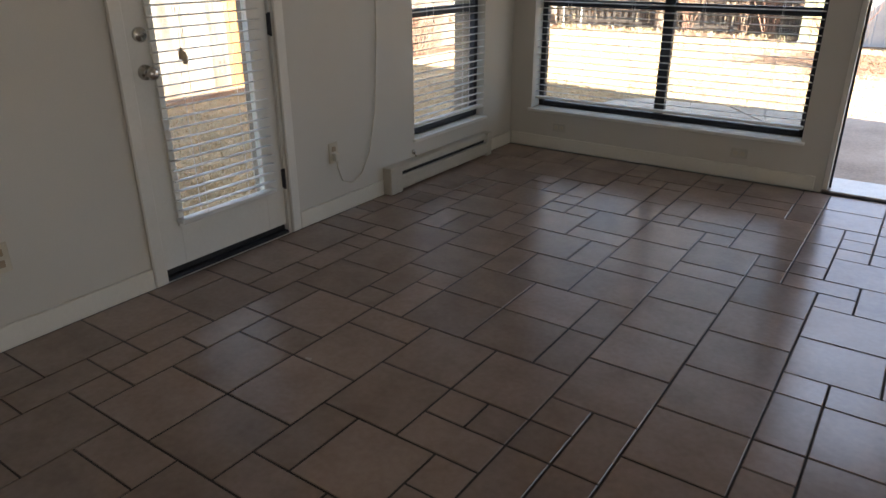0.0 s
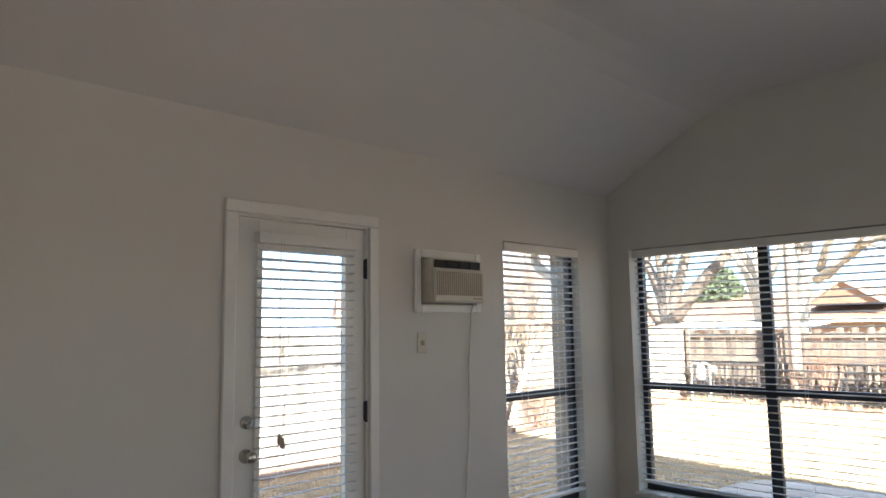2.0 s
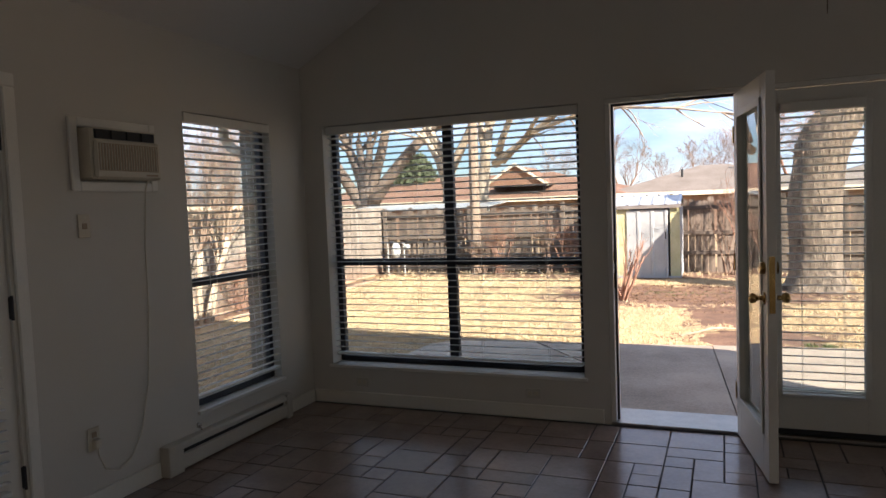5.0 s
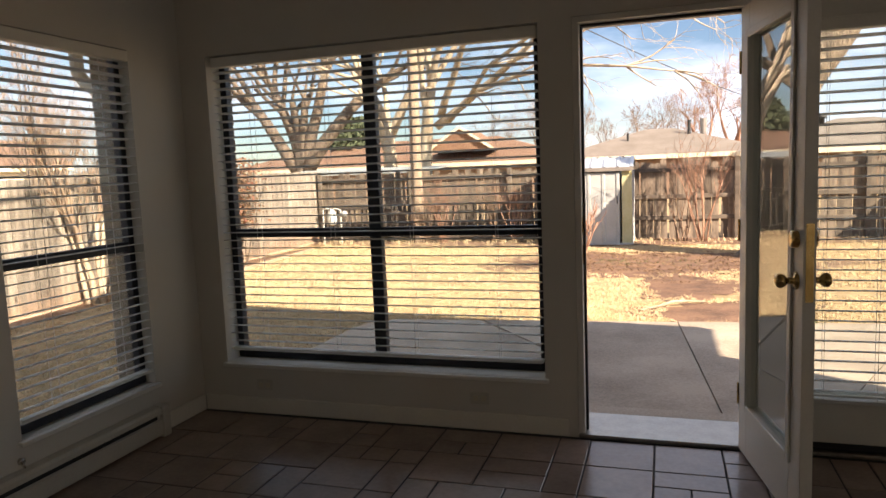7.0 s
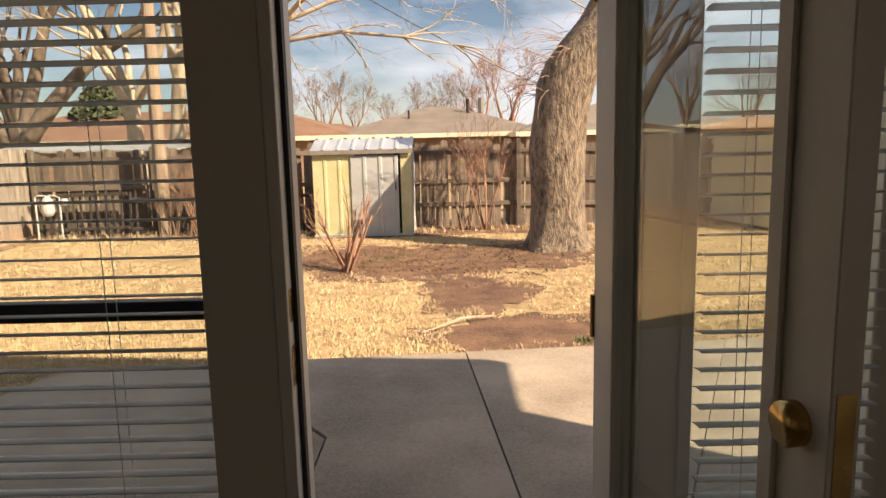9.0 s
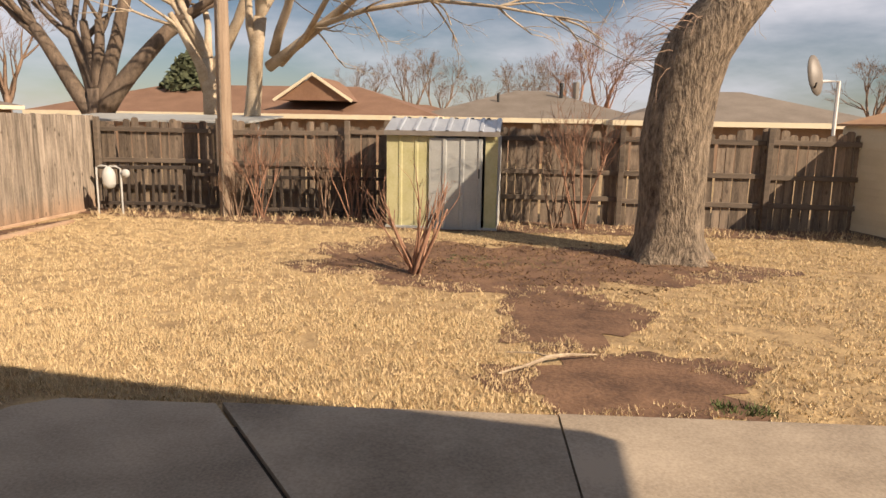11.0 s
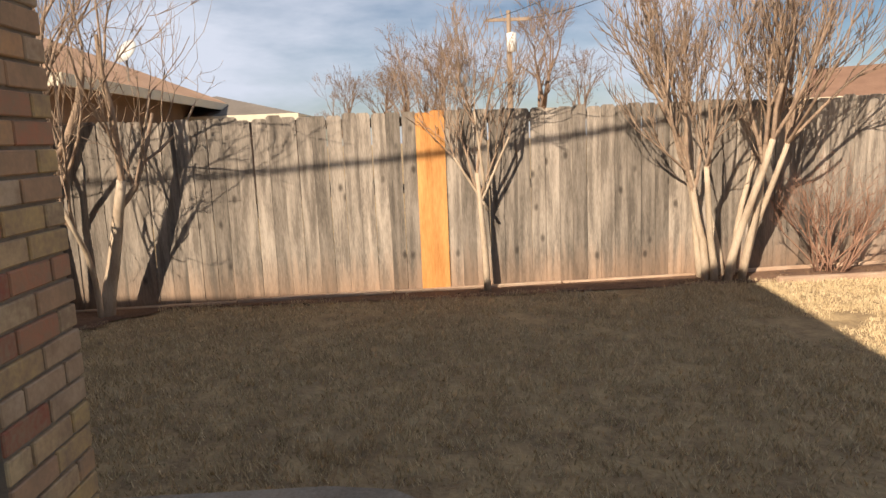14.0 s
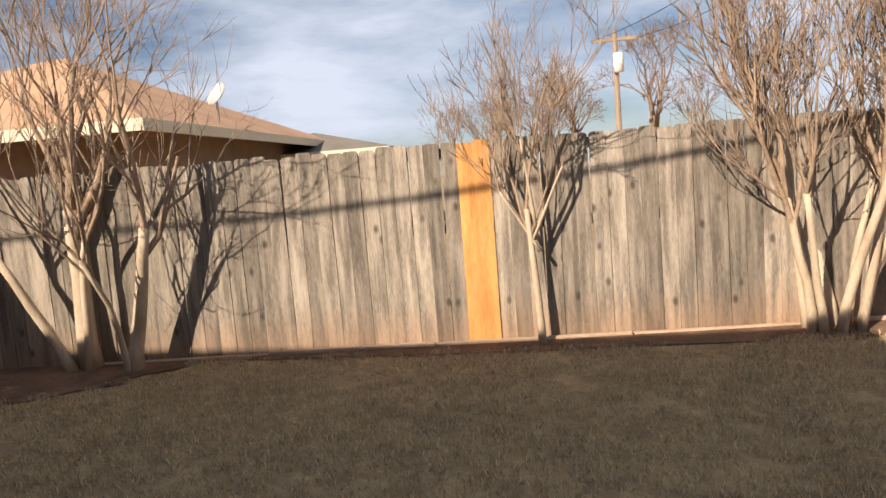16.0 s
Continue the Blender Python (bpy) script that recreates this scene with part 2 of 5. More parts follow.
M_WHITEMETAL = surf("white_shed_metal", (0.33, 0.345, 0.335), (0.42, 0.435, 0.42), 3, 0.5, 0.1, 30)
M_GREENMETAL = surf("faded_green_metal", (0.42, 0.40, 0.20), (0.52, 0.50, 0.30), 4, 0.55, 0.15, 30)
M_ROOFMETAL = surf("galvanised_roof", (0.46, 0.50, 0.54), (0.60, 0.64, 0.68), 3, 0.35, 0.1, 30, metal=0.5)
M_SIDING = surf("cream_siding", (0.62, 0.55, 0.38), (0.70, 0.63, 0.46), 2, 0.6, 0.08, 40, rand=0.03)
M_ROOFEDGE = surf("rusty_roof_edge", (0.34, 0.19, 0.10), (0.42, 0.26, 0.15), 4, 0.8, 0.2, 40)
M_BARK = surf("grey_bark", (0.055, 0.040, 0.028), (0.31, 0.245, 0.178), 11, 0.95, 1.0, 34, stretch=(1.5, 1.5, 0.55), dist=0.05)
M_BARKDARK = surf("dark_bark", (0.085, 0.062, 0.045), (0.20, 0.15, 0.11), 6, 0.95, 0.8, 34, stretch=(1.5, 1.5, 0.5), dist=0.03)
M_SYC = surf("pale_bark", (0.30, 0.23, 0.155), (0.56, 0.47, 0.35), 2.2, 0.85, 0.3, 30)
M_TANTWIG = surf("tan_twig", (0.20, 0.135, 0.092), (0.42, 0.30, 0.205), 6, 0.85, 0, 40)
M_FANMETAL = surf("antique_brass", (0.11, 0.075, 0.042), (0.22, 0.155, 0.085), 14, 0.28, 0.03, 90, metal=1.0)
M_MYRTLE = surf("myrtle_bark", (0.36, 0.27, 0.185), (0.58, 0.47, 0.345), 4, 0.8, 0.2, 40, stretch=(2, 2, 0.5))
M_TWIG = surf("twig", (0.165, 0.105, 0.070), (0.28, 0.19, 0.13), 6, 0.9, 0, 40)
M_REDTWIG = surf("reddish_twig", (0.24, 0.125, 0.080), (0.36, 0.21, 0.14), 6, 0.9, 0, 40)
M_REDLEAF = surf("reddish_leaf", (0.20, 0.055, 0.035), (0.17, 0.12, 0.05), 3, 0.6, 0, 40, rand=0.35, island=True)
M_NEEDLE = surf("conifer_needles", (0.050, 0.062, 0.030), (0.085, 0.10, 0.05), 2, 0.9, 0, 40, rand=0.3, island=True)
M_POLE = surf("pole_wood", (0.25, 0.18, 0.125), (0.38, 0.29, 0.21), 3, 0.9, 0.5, 40, stretch=(4, 4, 0.5))
M_SHINGLE = surf("brown_shingle", (0.175, 0.095, 0.058), (0.24, 0.14, 0.09), 1.2, 0.95, 0.4, 14, rand=0.1)
M_SHINGLE2 = surf("grey_shingle", (0.15, 0.125, 0.100), (0.21, 0.18, 0.15), 1.2, 0.95, 0.4, 14, rand=0.1)
M_SHINGLE3 = surf("tan_shingle", (0.40, 0.23, 0.135), (0.50, 0.31, 0.19), 1.2, 0.95, 0.4, 14, rand=0.1)
M_FASCIA = surf("cream_fascia", (0.62, 0.55, 0.40), (0.70, 0.63, 0.48), 3, 0.6, 0.05, 40)
M_FARWALL = surf("far_wall", (0.20, 0.13, 0.09), (0.28, 0.19, 0.13), 3, 0.9, 0.2, 20)
M_WHITE = surf("white_paint", (0.74, 0.74, 0.72), (0.80, 0.80, 0.78), 5, 0.5, 0.03, 50)
M_DISH = surf("grey_dish", (0.17, 0.15, 0.13), (0.23, 0.21, 0.185), 5, 0.5, 0.05, 50)
M_GASGREY = surf("meter_grey", (0.46, 0.47, 0.45), (0.55, 0.56, 0.54), 8, 0.5, 0.05, 60)
M_WIRE = surf("wire", (0.03, 0.03, 0.03), (0.04, 0.04, 0.04), 8, 0.7, 0, 60)


# ---- builders ----
class Geo:
    """Vertices and faces of one mesh."""

    def __init__(self):
        self.v, self.f, self.smooth = [], [], False

    def box(self, x0, x1, y0, y1, z0, z1):
        i = len(self.v)
        self.v += [(x, y, z) for z in (z0, z1) for x, y in ((x0, y0), (x1, y0), (x1, y1), (x0, y1))]
        self.f += [tuple(i + k for k in q) for q in ((3, 2, 1, 0), (4, 5, 6, 7), (0, 1, 5, 4), (1, 2, 6, 5), (2, 3, 7, 6), (3, 0, 4, 7))]
        return self

    def slab(self, x0, x1, y0, y1, z0, z1, c=0.004):
        """A box with chamfered edges."""
        bm = bmesh.new()
        bmesh.ops.create_cube(bm, size=1)
        for v in bm.verts:
            v.co = Vector(((x0 + x1) / 2 + v.co.x * (x1 - x0), (y0 + y1) / 2 + v.co.y * (y1 - y0), (z0 + z1) / 2 + v.co.z * (z1 - z0)))
        bmesh.ops.bevel(bm, geom=bm.edges[:], offset=c, segments=1, affect="EDGES")
        return self.take(bm)

    def take(self, bm):
        bm.verts.index_update()
        i = len(self.v)
        self.v += [tuple(v.co) for v in bm.verts]
        self.f += [tuple(i + v.index for v in f.verts) for f in bm.faces]
        bm.free()
        return self

    def tube(self, pts, radii, sides=6, cap=True):
        pts = [Vector(p) for p in pts]
        i0 = len(self.v)
        side = None
        for k, p in enumerate(pts):
            d = (pts[min(k + 1, len(pts) - 1)] - pts[max(k - 1, 0)]).normalized()
            if side is None:
                side = d.orthogonal().normalized()
            side = (side - d * side.dot(d)).normalized()
            up = d.cross(side)
            r = radii[k] if hasattr(radii, "__len__") else radii
            for s in range(sides):
                a = 2 * math.pi * s / sides
                self.v.append(tuple(p + (side * math.cos(a) + up * math.sin(a)) * r))
        for k in range(len(pts) - 1):
            a, b = i0 + k * sides, i0 + (k + 1) * sides
            for s in range(sides):
                t = (s + 1) % sides
                self.f.append((a + s, a + t, b + t, b + s))
        if cap:
            self.f.append(tuple(i0 + s for s in reversed(range(sides))))
            self.f.append(tuple(i0 + (len(pts) - 1) * sides + s for s in range(sides)))
        return self

    def lathe(self, profile, at=(0, 0, 0), axis="z", sides=20):
        """profile: (radius, height) along the axis."""
        i0 = len(self.v)
        for r, h in profile:
            for s in range(sides):
                a = 2 * math.pi * s / sides
                u, w = r * math.cos(a), r * math.sin(a)
                p = {"z": (u, w, h), "x": (h, u, w), "y": (w, h, u)}[axis]
                self.v.append((at[0] + p[0], at[1] + p[1], at[2] + p[2]))
        for k in range(len(profile) - 1):
            a, b = i0 + k * sides, i0 + (k + 1) * sides
            for s in range(sides):
                t = (s + 1) % sides
                self.f.append((a + s, a + t, b + t, b + s))
        self.f.append(tuple(i0 + s for s in reversed(range(sides))))
        self.f.append(tuple(i0 + (len(profile) - 1) * sides + s for s in range(sides)))
        self.smooth = True
        return self

    def poly(self, pts):
        i = len(self.v)
        self.v += [tuple(p) for p in pts]
        self.f.append(tuple(range(i, i + len(pts))))
        return self

    def prism(self, outline, z0, z1):
        i, n = len(self.v), len(outline)
        self.v += [(x, y, z0) for x, y in outline] + [(x, y, z1) for x, y in outline]
        self.f += [tuple(i + k for k in reversed(range(n))), tuple(i + n + k for k in range(n))]
        self.f += [(i + k, i + (k + 1) % n, i + n + (k + 1) % n, i + n + k) for k in range(n)]
        return self

    def mesh(self, name):
        me = bpy.data.meshes.new(name)
        me.from_pydata(self.v, [], self.f)
        if self.smooth:
            me.polygons.foreach_set("use_smooth", [True] * len(me.polygons))
        me.update()
        return me


def part(name, geo, material, parent=None, label="", at=None):
    me = geo.mesh(name) if isinstance(geo, Geo) else geo
    if not me.materials:
        me.materials.append(material)
    ob = new(name, me)
    if parent is not None:
        ob.parent = parent
    if at is not None:
        ob.matrix_basis = at
    if label:
        ob["label"] = label
    return ob


def thing(name, label, category, at=(0, 0, 0), group="", kind=""):
    ob = new(name)
    ob.location = at
    return tagged(ob, label, category, group, kind)


def structure(name, geo, material, label="", category=""):
    return tagged(part(name, geo, material), label, category, kind="structure")


def wall_with(geo, axis, c0, c1, a0, a1, z0, z1, holes):
    """A wall between c0 and c1 across, from a0 to a1 along, with openings (a, a, z, z)."""
    cuts = sorted({a0, a1, *(h[0] for h in holes), *(h[1] for h in holes)})
    for u, w in zip(cuts, cuts[1:]):
        spans, here = [(z0, z1)], [h for h in holes if h[0] <= u and h[1] >= w]
        for h in here:
            spans = [s for p, q in spans for s in ((p, min(q, h[2])), (max(p, h[3]), q)) if s[1] - s[0] > 1e-4]
        for p, q in spans:
            if axis == "y":
                geo.box(u, w, c0, c1, p, q)
            else:
                geo.box(c0, c1, u, w, p, q)
    return geo


# ---- the room ----
LAWN, PATIO = -0.28, -0.23
BWIN, DOOR, FIX, RWIN = (0.175, 2.07, 0.295, 2.07), (2.235, 3.035, 0.0, 2.08), (3.035, 3.86, 0.0, 2.08), (4.03, 5.90, 0.28, 2.06)
LDOOR, NWIN = (-3.135, -2.355, 0.0, 2.05), (-1.25, -0.41, 0.285, 2.06)
ACH = (-1.98, -1.54, 1.64, 1.905)
SPRING, CREASE, TOP = 2.50, 0.98, 3.05
structure("wall_north", wall_with(Geo(), "y", 0.0, 0.20, -0.12, RW + 0.12, -0.28, 3.3, [BWIN, DOOR, FIX, RWIN]), M_WALL, "greige painted interior wall with wide windows and a door", "wall")
structure("wall_west", wall_with(Geo(), "x", -0.12, 0.0, RD, -0.002, -0.28, 2.75, [LDOOR, NWIN, ACH]), M_WALL, "greige painted interior wall with a glazed door", "wall")
# unseen wall; its opening is added to let the fill lamp in
structure("wall_east", wall_with(Geo(), "x", RW, RW + 0.12, RD, -0.002, -0.28, 2.8, [(-6.2, -3.4, 0.0, 2.3)]), M_WALL, "plain greige painted wall", "wall")
structure("wall_south", Geo().box(-0.12, RW + 0.12, RD - 0.12, RD - 0.002, -0.28, 3.3), M_WALL, "plain greige painted wall", "wall")
structure("wall_stub", Geo().slab(0.002, 1.19, -4.55, -4.385, 0.0, 3.1, 0.008), M_WALL, "end of a greige partition wall", "wall")
ceil = Geo()
prof = [(-0.12, SPRING - 0.06), (CREASE - 0.17, TOP - 0.09), (CREASE - 0.05, TOP - 0.042), (CREASE + 0.08, TOP - 0.011), (CREASE + 0.22, TOP), (4.4, TOP), (RW + 0.12, SPRING - 0.06)]
for (xa, za), (xb, zb) in zip(prof, prof[1:]):
    i = len(ceil.v)
    ceil.v += [(xa, RD, za), (xb, RD, zb), (xb, -0.001, zb), (xa, -0.001, za), (xa, RD, za + 0.05), (xb, RD, zb + 0.05), (xb, -0.001, zb + 0.05), (xa, -0.001, za + 0.05)]
    ceil.f += [tuple(i + k for k in q) for q in ((3, 2, 1, 0), (4, 5, 6, 7), (0, 1, 5, 4), (1, 2, 6, 5), (2, 3, 7, 6), (3, 0, 4, 7))]
structure("ceiling", ceil, M_CEIL, "matt off-white vaulted ceiling", "ceiling")
floor = structure("floor", Geo().box(-0.12, RW + 0.12, RD - 0.1, 0.20, -0.28, -0.006), M_GROUT, "brown ceramic tile floor with dark joints", "floor")

# baseboards
base = Geo()
for y0, y1 in ((-4.385, -3.195), (-2.296, -1.59)):
    base.slab(0.001, 0.016, y0, y1, 0.0, 0.095, 0.004)
base.slab(0.001, 0.016, -0.395, -0.017, 0, 0.095, 0.004)
structure("baseboard", base, M_BASE, "cream painted baseboard along the wall", "baseboard")
structure("baseboard_north", Geo().slab(0.017, 2.19, -0.016, -0.001, 0, 0.095, 0.004).slab(3.90, RW - 0.01, -0.016, -0.001, 0, 0.095, 0.004), M_BASE, "cream painted baseboard under the windows", "baseboard")


def frame_geo(axis, c0, c1, a0, a1, z0, z1, w, c=0.003):
    """Four bars round an opening."""
    g = Geo()
    for u0, u1, p, q in ((a0, a0 + w, z0, z1), (a1 - w, a1, z0, z1), (a0 + w, a1 - w, z1 - w, z1), (a0 + w, a1 - w, z0, z0 + w)):
        if axis == "y":
            g.slab(u0, u1, c0, c1, p, q, c)
        else:
            g.slab(c0, c1, u0, u1, p, q, c)
    return g


def bar(axis, c0, c1, a0, a1, z0, z1, c=0.003):
    return Geo().slab(a0, a1, c0, c1, z0, z1, c) if axis == "y" else Geo().slab(c0, c1, a0, a1, z0, z1, c)


def window(name, axis, hole, c0, c1, rails, mulls, label, inner, outer, sill=True):
    """A dark metal window in an opening; inner and outer: the faces of the wall."""
    a0, a1, z0, z1 = hole
    w = thing(name, label, "window", kind="structure")
    part("window_frame", frame_geo(axis, c0, c1, a0 + 0.001, a1 - 0.001, z0 + 0.001, z1 - 0.001, 0.04), M_BRONZE, w)
    mid = (c0 + c1) / 2
    cols, rows = [a0 + 0.04, *mulls, a1 - 0.04], [z0 + 0.04, *rails, z1 - 0.04]
    for a in mulls:
        part("mullion", bar(axis, c0, c1, a - 0.035, a + 0.035, z0 + 0.041, z1 - 0.041), M_BRONZE, w)
    for z in rails:
        for p, q in zip(cols, cols[1:]):
            part("rail", bar(axis, c0 + 0.004, c1 - 0.004, p + 0.002, q - 0.002, z - 0.025, z + 0.025), M_BRONZE, w)
    for p, q in zip(cols, cols[1:]):
        for r, s in zip(rows, rows[1:]):
            part("pane", bar(axis, mid - 0.003, mid + 0.003, p, q, r, s, 0.0005), M_GLASS, w)
    lo, hi = min(inner, c0 if axis == "y" else c1), max(inner, c0 if axis == "y" else c1)
    if sill:
        out = -0.025 if axis == "y" else 0.025
        part("window_sill", bar(axis, min(lo, inner + out), max(hi, inner + out), a0 - 0.02, a1 + 0.02, z0 - 0.022, z0 - 0.001), M_TRIM, w)
    return w


def blind(label, axis, c, a0, a1, z0, z1, side, pitch=0.046, tilt=8, bottom=None, cords=3, stack=0):
    """A white slatted blind; c: the middle of its depth, side: +1 or -1, the way to the room."""
    b = thing("window_blind", label, "blind", group="white slatted blinds")
    part("headrail", bar(axis, c - 0.028, c + 0.028, a0, a1, z1 - 0.055, z1, 0.003), M_TRIM, b)
    n = int((z1 - 0.075 - z0) / pitch)
    h = 0.0235
    g = Geo()
    prof = [(-h, -0.0012), (-h * 0.5, 0.0010), (0, 0.0022), (h * 0.5, 0.0010), (h, -0.0012)]
    ca, sa = math.cos(radians(tilt * side)), math.sin(radians(tilt * side))
    for a in (a0 + 0.004, a1 - 0.004):
        for t in (0.0, 0.0028):
            for d, z in prof:
                dd, zz = d * ca - (z + t) * sa, d * sa + (z + t) * ca
                g.v.append((a, c + dd, zz) if axis == "y" else (c + dd, a, zz))
    for k in range(4):
        g.f += [(k, k + 1, k + 11, k + 10), (k + 5, k + 15, k + 16, k + 6)]
    g.f += [(0, 10, 15, 5), (4, 9, 19, 14), (0, 5, 6, 7, 8, 9, 4, 3, 2, 1), (10, 11, 12, 13, 14, 19, 18, 17, 16, 15)]
    me = g.mesh("slat")
    for k in range(n):
        part("slat", me, M_SLAT, b, at=pose(0, 0, z1 - 0.085 - k * pitch))
    zb = z1 - 0.085 - n * pitch
    part("bottom_rail", bar(axis, c - 0.024, c + 0.024, a0 + 0.004, a1 - 0.004, zb - 0.009 - 0.012 * stack, zb + 0.009, 0.003), M_SLAT, b)
    for k in range(cords):
        a = a0 + (a1 - a0) * (k + 0.5) / cords
        for off in (-0.026, 0.026):
            p = [(a, c + off, z1 - 0.06), (a, c + off, zb)] if axis == "y" else [(c + off, a, z1 - 0.06), (c + off, a, zb)]
            part("ladder_cord", Geo().tube(p, 0.0012, 4), M_SLAT, b)
    return b


window("window_1", "y", BWIN, 0.12, 0.17, [1.05], [1.115], "wide dark-framed four-pane window behind a white blind", 0.0, 0.2)
window("window_2", "x", NWIN, -0.105, -0.06, [1.04], [], "narrow dark-framed window beside the corner", 0.0, -0.12)
window("window_3", "y", RWIN, 0.12, 0.17, [1.04], [4.965], "wide dark-framed window with its blind drawn up", 0.0, 0.2)
blind("white slatted blind lowered over the wide window", "y", 0.055, 0.185, 2.06, 0.335, 2.065, -1, cords=4)
blind("white slatted blind lowered over the narrow window", "x", -0.02, -1.243, -0.417, 0.325, 2.055, 1, cords=2)
blind("white slatted blind drawn up under the window head", "y", 0.055, 4.04, 5.89, 1.86, 2.055, -1, cords=4, stack=7)


def knob(geo, at, axis, s, r=0.027):
    geo.lathe([(0.032, 0.0), (0.032, s * 0.006), (0.013, s * 0.010), (0.012, s * 0.035), (r * 0.8, s * 0.042), (r, s * 0.055), (r * 0.92, s * 0.066), (r * 0.4, s * 0.074)], at, axis, 18)
    return geo


# glazed side door in the west wall
ld = thing("door_1", "white glazed side door with a slatted blind, closed", "door", kind="structure")
y0, y1 = LDOOR[0] + 0.018, LDOOR[1] - 0.018
g = Geo()
for a in ((y0, y0 + 0.115, 0.048, 2.03), (y1 - 0.115, y1, 0.048, 2.03), (y0 + 0.115, y1 - 0.115, 1.90, 2.03), (y0 + 0.115, y1 - 0.115, 0.048, 0.25)):
    g.slab(-0.062, -0.018, *a, 0.002)
leaf = part("leaf", g, M_DOOR, ld)
part("glazing_bead", frame_geo("x", -0.017, -0.005, y0 + 0.10, y1 - 0.10, 0.235, 1.915, 0.03), M_DOOR, leaf)
part("pane", Geo().box(-0.043, -0.037, y0 + 0.115, y1 - 0.115, 0.25, 1.90), M_GLASS, leaf)
part("knob", knob(Geo(), (-0.018, y0 + 0.062, 0.93), "x", 1), M_CHROME, leaf, "satin nickel knob")
part("deadbolt", Geo().lathe([(0.03, 0), (0.03, 0.012), (0.024, 0.018), (0.006, 0.02), (0.006, 0.03)], (-0.018, y0 + 0.062, 1.08), "x"), M_CHROME, leaf, "satin nickel deadbolt")
for z in (0.30, 1.07, 1.82):
    part("hinge", Geo().slab(-0.03, -0.004, y1 - 0.004, y1 + 0.014, z - 0.05, z + 0.05, 0.003).tube([(-0.006, y1 + 0.005, z - 0.055), (-0.006, y1 + 0.005, z + 0.055)], 0.007, 8), M_BRONZE, leaf, "dark hinge")
jl, jr = LDOOR[0] + 0.0005, LDOOR[1] - 0.0005
part("jamb", Geo().box(-0.119, -0.001, jl, jl + 0.016, 0, 2.034).box(-0.119, -0.001, jr - 0.016, jr, 0, 2.034).box(-0.119, -0.001, jl, jr, 2.0345, 2.0495), M_TRIM, ld)
cas = Geo()
for a in ((LDOOR[0] - 0.058, LDOOR[0] + 0.004, 0.0, 2.046), (LDOOR[1] - 0.004, LDOOR[1] + 0.058, 0.0, 2.046), (LDOOR[0] - 0.058, LDOOR[1] + 0.058, 2.0465, 2.108)):
    cas.slab(0.001, 0.02, *a, 0.006)
part("casing", cas, M_TRIM, ld, "white painted door casing")
part("threshold", Geo().slab(-0.12, 0.0, LDOOR[0] + 0.018, LDOOR[1] - 0.018, -0.004, 0.016, 0.004), M_BRONZE, ld)
part("door_sweep", Geo().slab(-0.05, -0.03, LDOOR[0] + 0.02, LDOOR[1] - 0.02, 0.0165, 0.0475, 0.002), M_DARK, ld, "dark rubber sweep under the door")
blind("white slatted blind fixed to the side door", "x", 0.016, y0 + 0.085, y1 - 0.085, 0.25, 1.965, 1, cords=2)
tb = thing("blind_cord", "pair of white pull cords with small tassels", "cord")
for k, (yy, zz) in enumerate(((-2.915, 1.02), (-2.90, 1.0))):
    part("cord", Geo().tube([(0.047, yy - 0.004, 1.93), (0.047, yy, zz)], 0.0013, 4), M_CORD, tb)
    part("tassel", Geo().lathe([(0.004, 0.0), (0.012, -0.02), (0.012, -0.045), (0.004, -0.05)], (0.047, yy, zz), "z", 10), M_TAN, tb, "brown wooden tassel")

# patio door pair: one leaf open, one fixed
pd = thing("door_2", "white glazed patio door standing open into the room", "door", kind="structure")


def glazed_leaf(owner, w, h, t, stile, lo, hi):
    """A leaf in the plane x = 0..w, y = 0..t, from z = 0.012."""
    g = Geo()
    for a in ((0, stile, 0.012, h), (w - stile, w, 0.012, h), (stile, w - stile, hi, h), (stile, w - stile, 0.012, lo)):
        g.slab(a[0], a[1], 0, t, a[2], a[3], 0.002)
    lf = part("leaf", g, M_DOOR, owner)
    for s in (-0.010, t + 0.0005):
        part("glazing_bead", frame_geo("y", s, s + 0.0095, stile - 0.022, w - stile + 0.022, lo - 0.022, hi + 0.022, 0.034), M_DOOR, lf)
    part("pane", Geo().box(stile, w - stile, t / 2 - 0.003, t / 2 + 0.003, lo, hi), M_GLASS, lf)
    return lf


LEAF = glazed_leaf(pd, 0.765, 2.035, 0.044, 0.115, 0.25, 1.90)
LEAF.matrix_basis = pose(2.985, -0.02, 0, 0, 0, -80)
part("knob", knob(knob(Geo(), (0.705, 0.0, 0.93), "y", -1), (0.705, 0.044, 0.93), "y", 1), M_BRASS, LEAF, "worn brass knobs on both faces")
part("deadbolt", Geo().lathe([(0.031, -0.02), (0.031, 0.0), (0.031, 0.044), (0.031, 0.062)], (0.705, 0, 1.08), "y"), M_BRASS, LEAF, "brass deadbolt")
part("edge_plate", Geo().box(0.7655, 0.7665, 0.008, 0.036, 0.86, 1.14), M_BRASS, LEAF)
for z in (0.28, 1.05, 1.8):
    part("hinge", Geo().tube([(-0.004, 0.0, z - 0.05), (-0.004, 0.0, z + 0.05)], 0.008, 8), M_BRASS, LEAF, "brass hinge")
fr = Geo()
for a in ((DOOR[0] + 0.001, DOOR[0] + 0.032, 0.0, 2.05), (3.0355, 3.070, 0.0, 2.05), (FIX[1] - 0.032, FIX[1] - 0.001, 0, 2.05), (DOOR[0] + 0.001, FIX[1] - 0.001, 2.0505, 2.0785)):
    fr.slab(a[0], a[1], 0.003, 0.197, a[2], a[3], 0.002)
part("door_frame", fr, M_TRIM, pd)
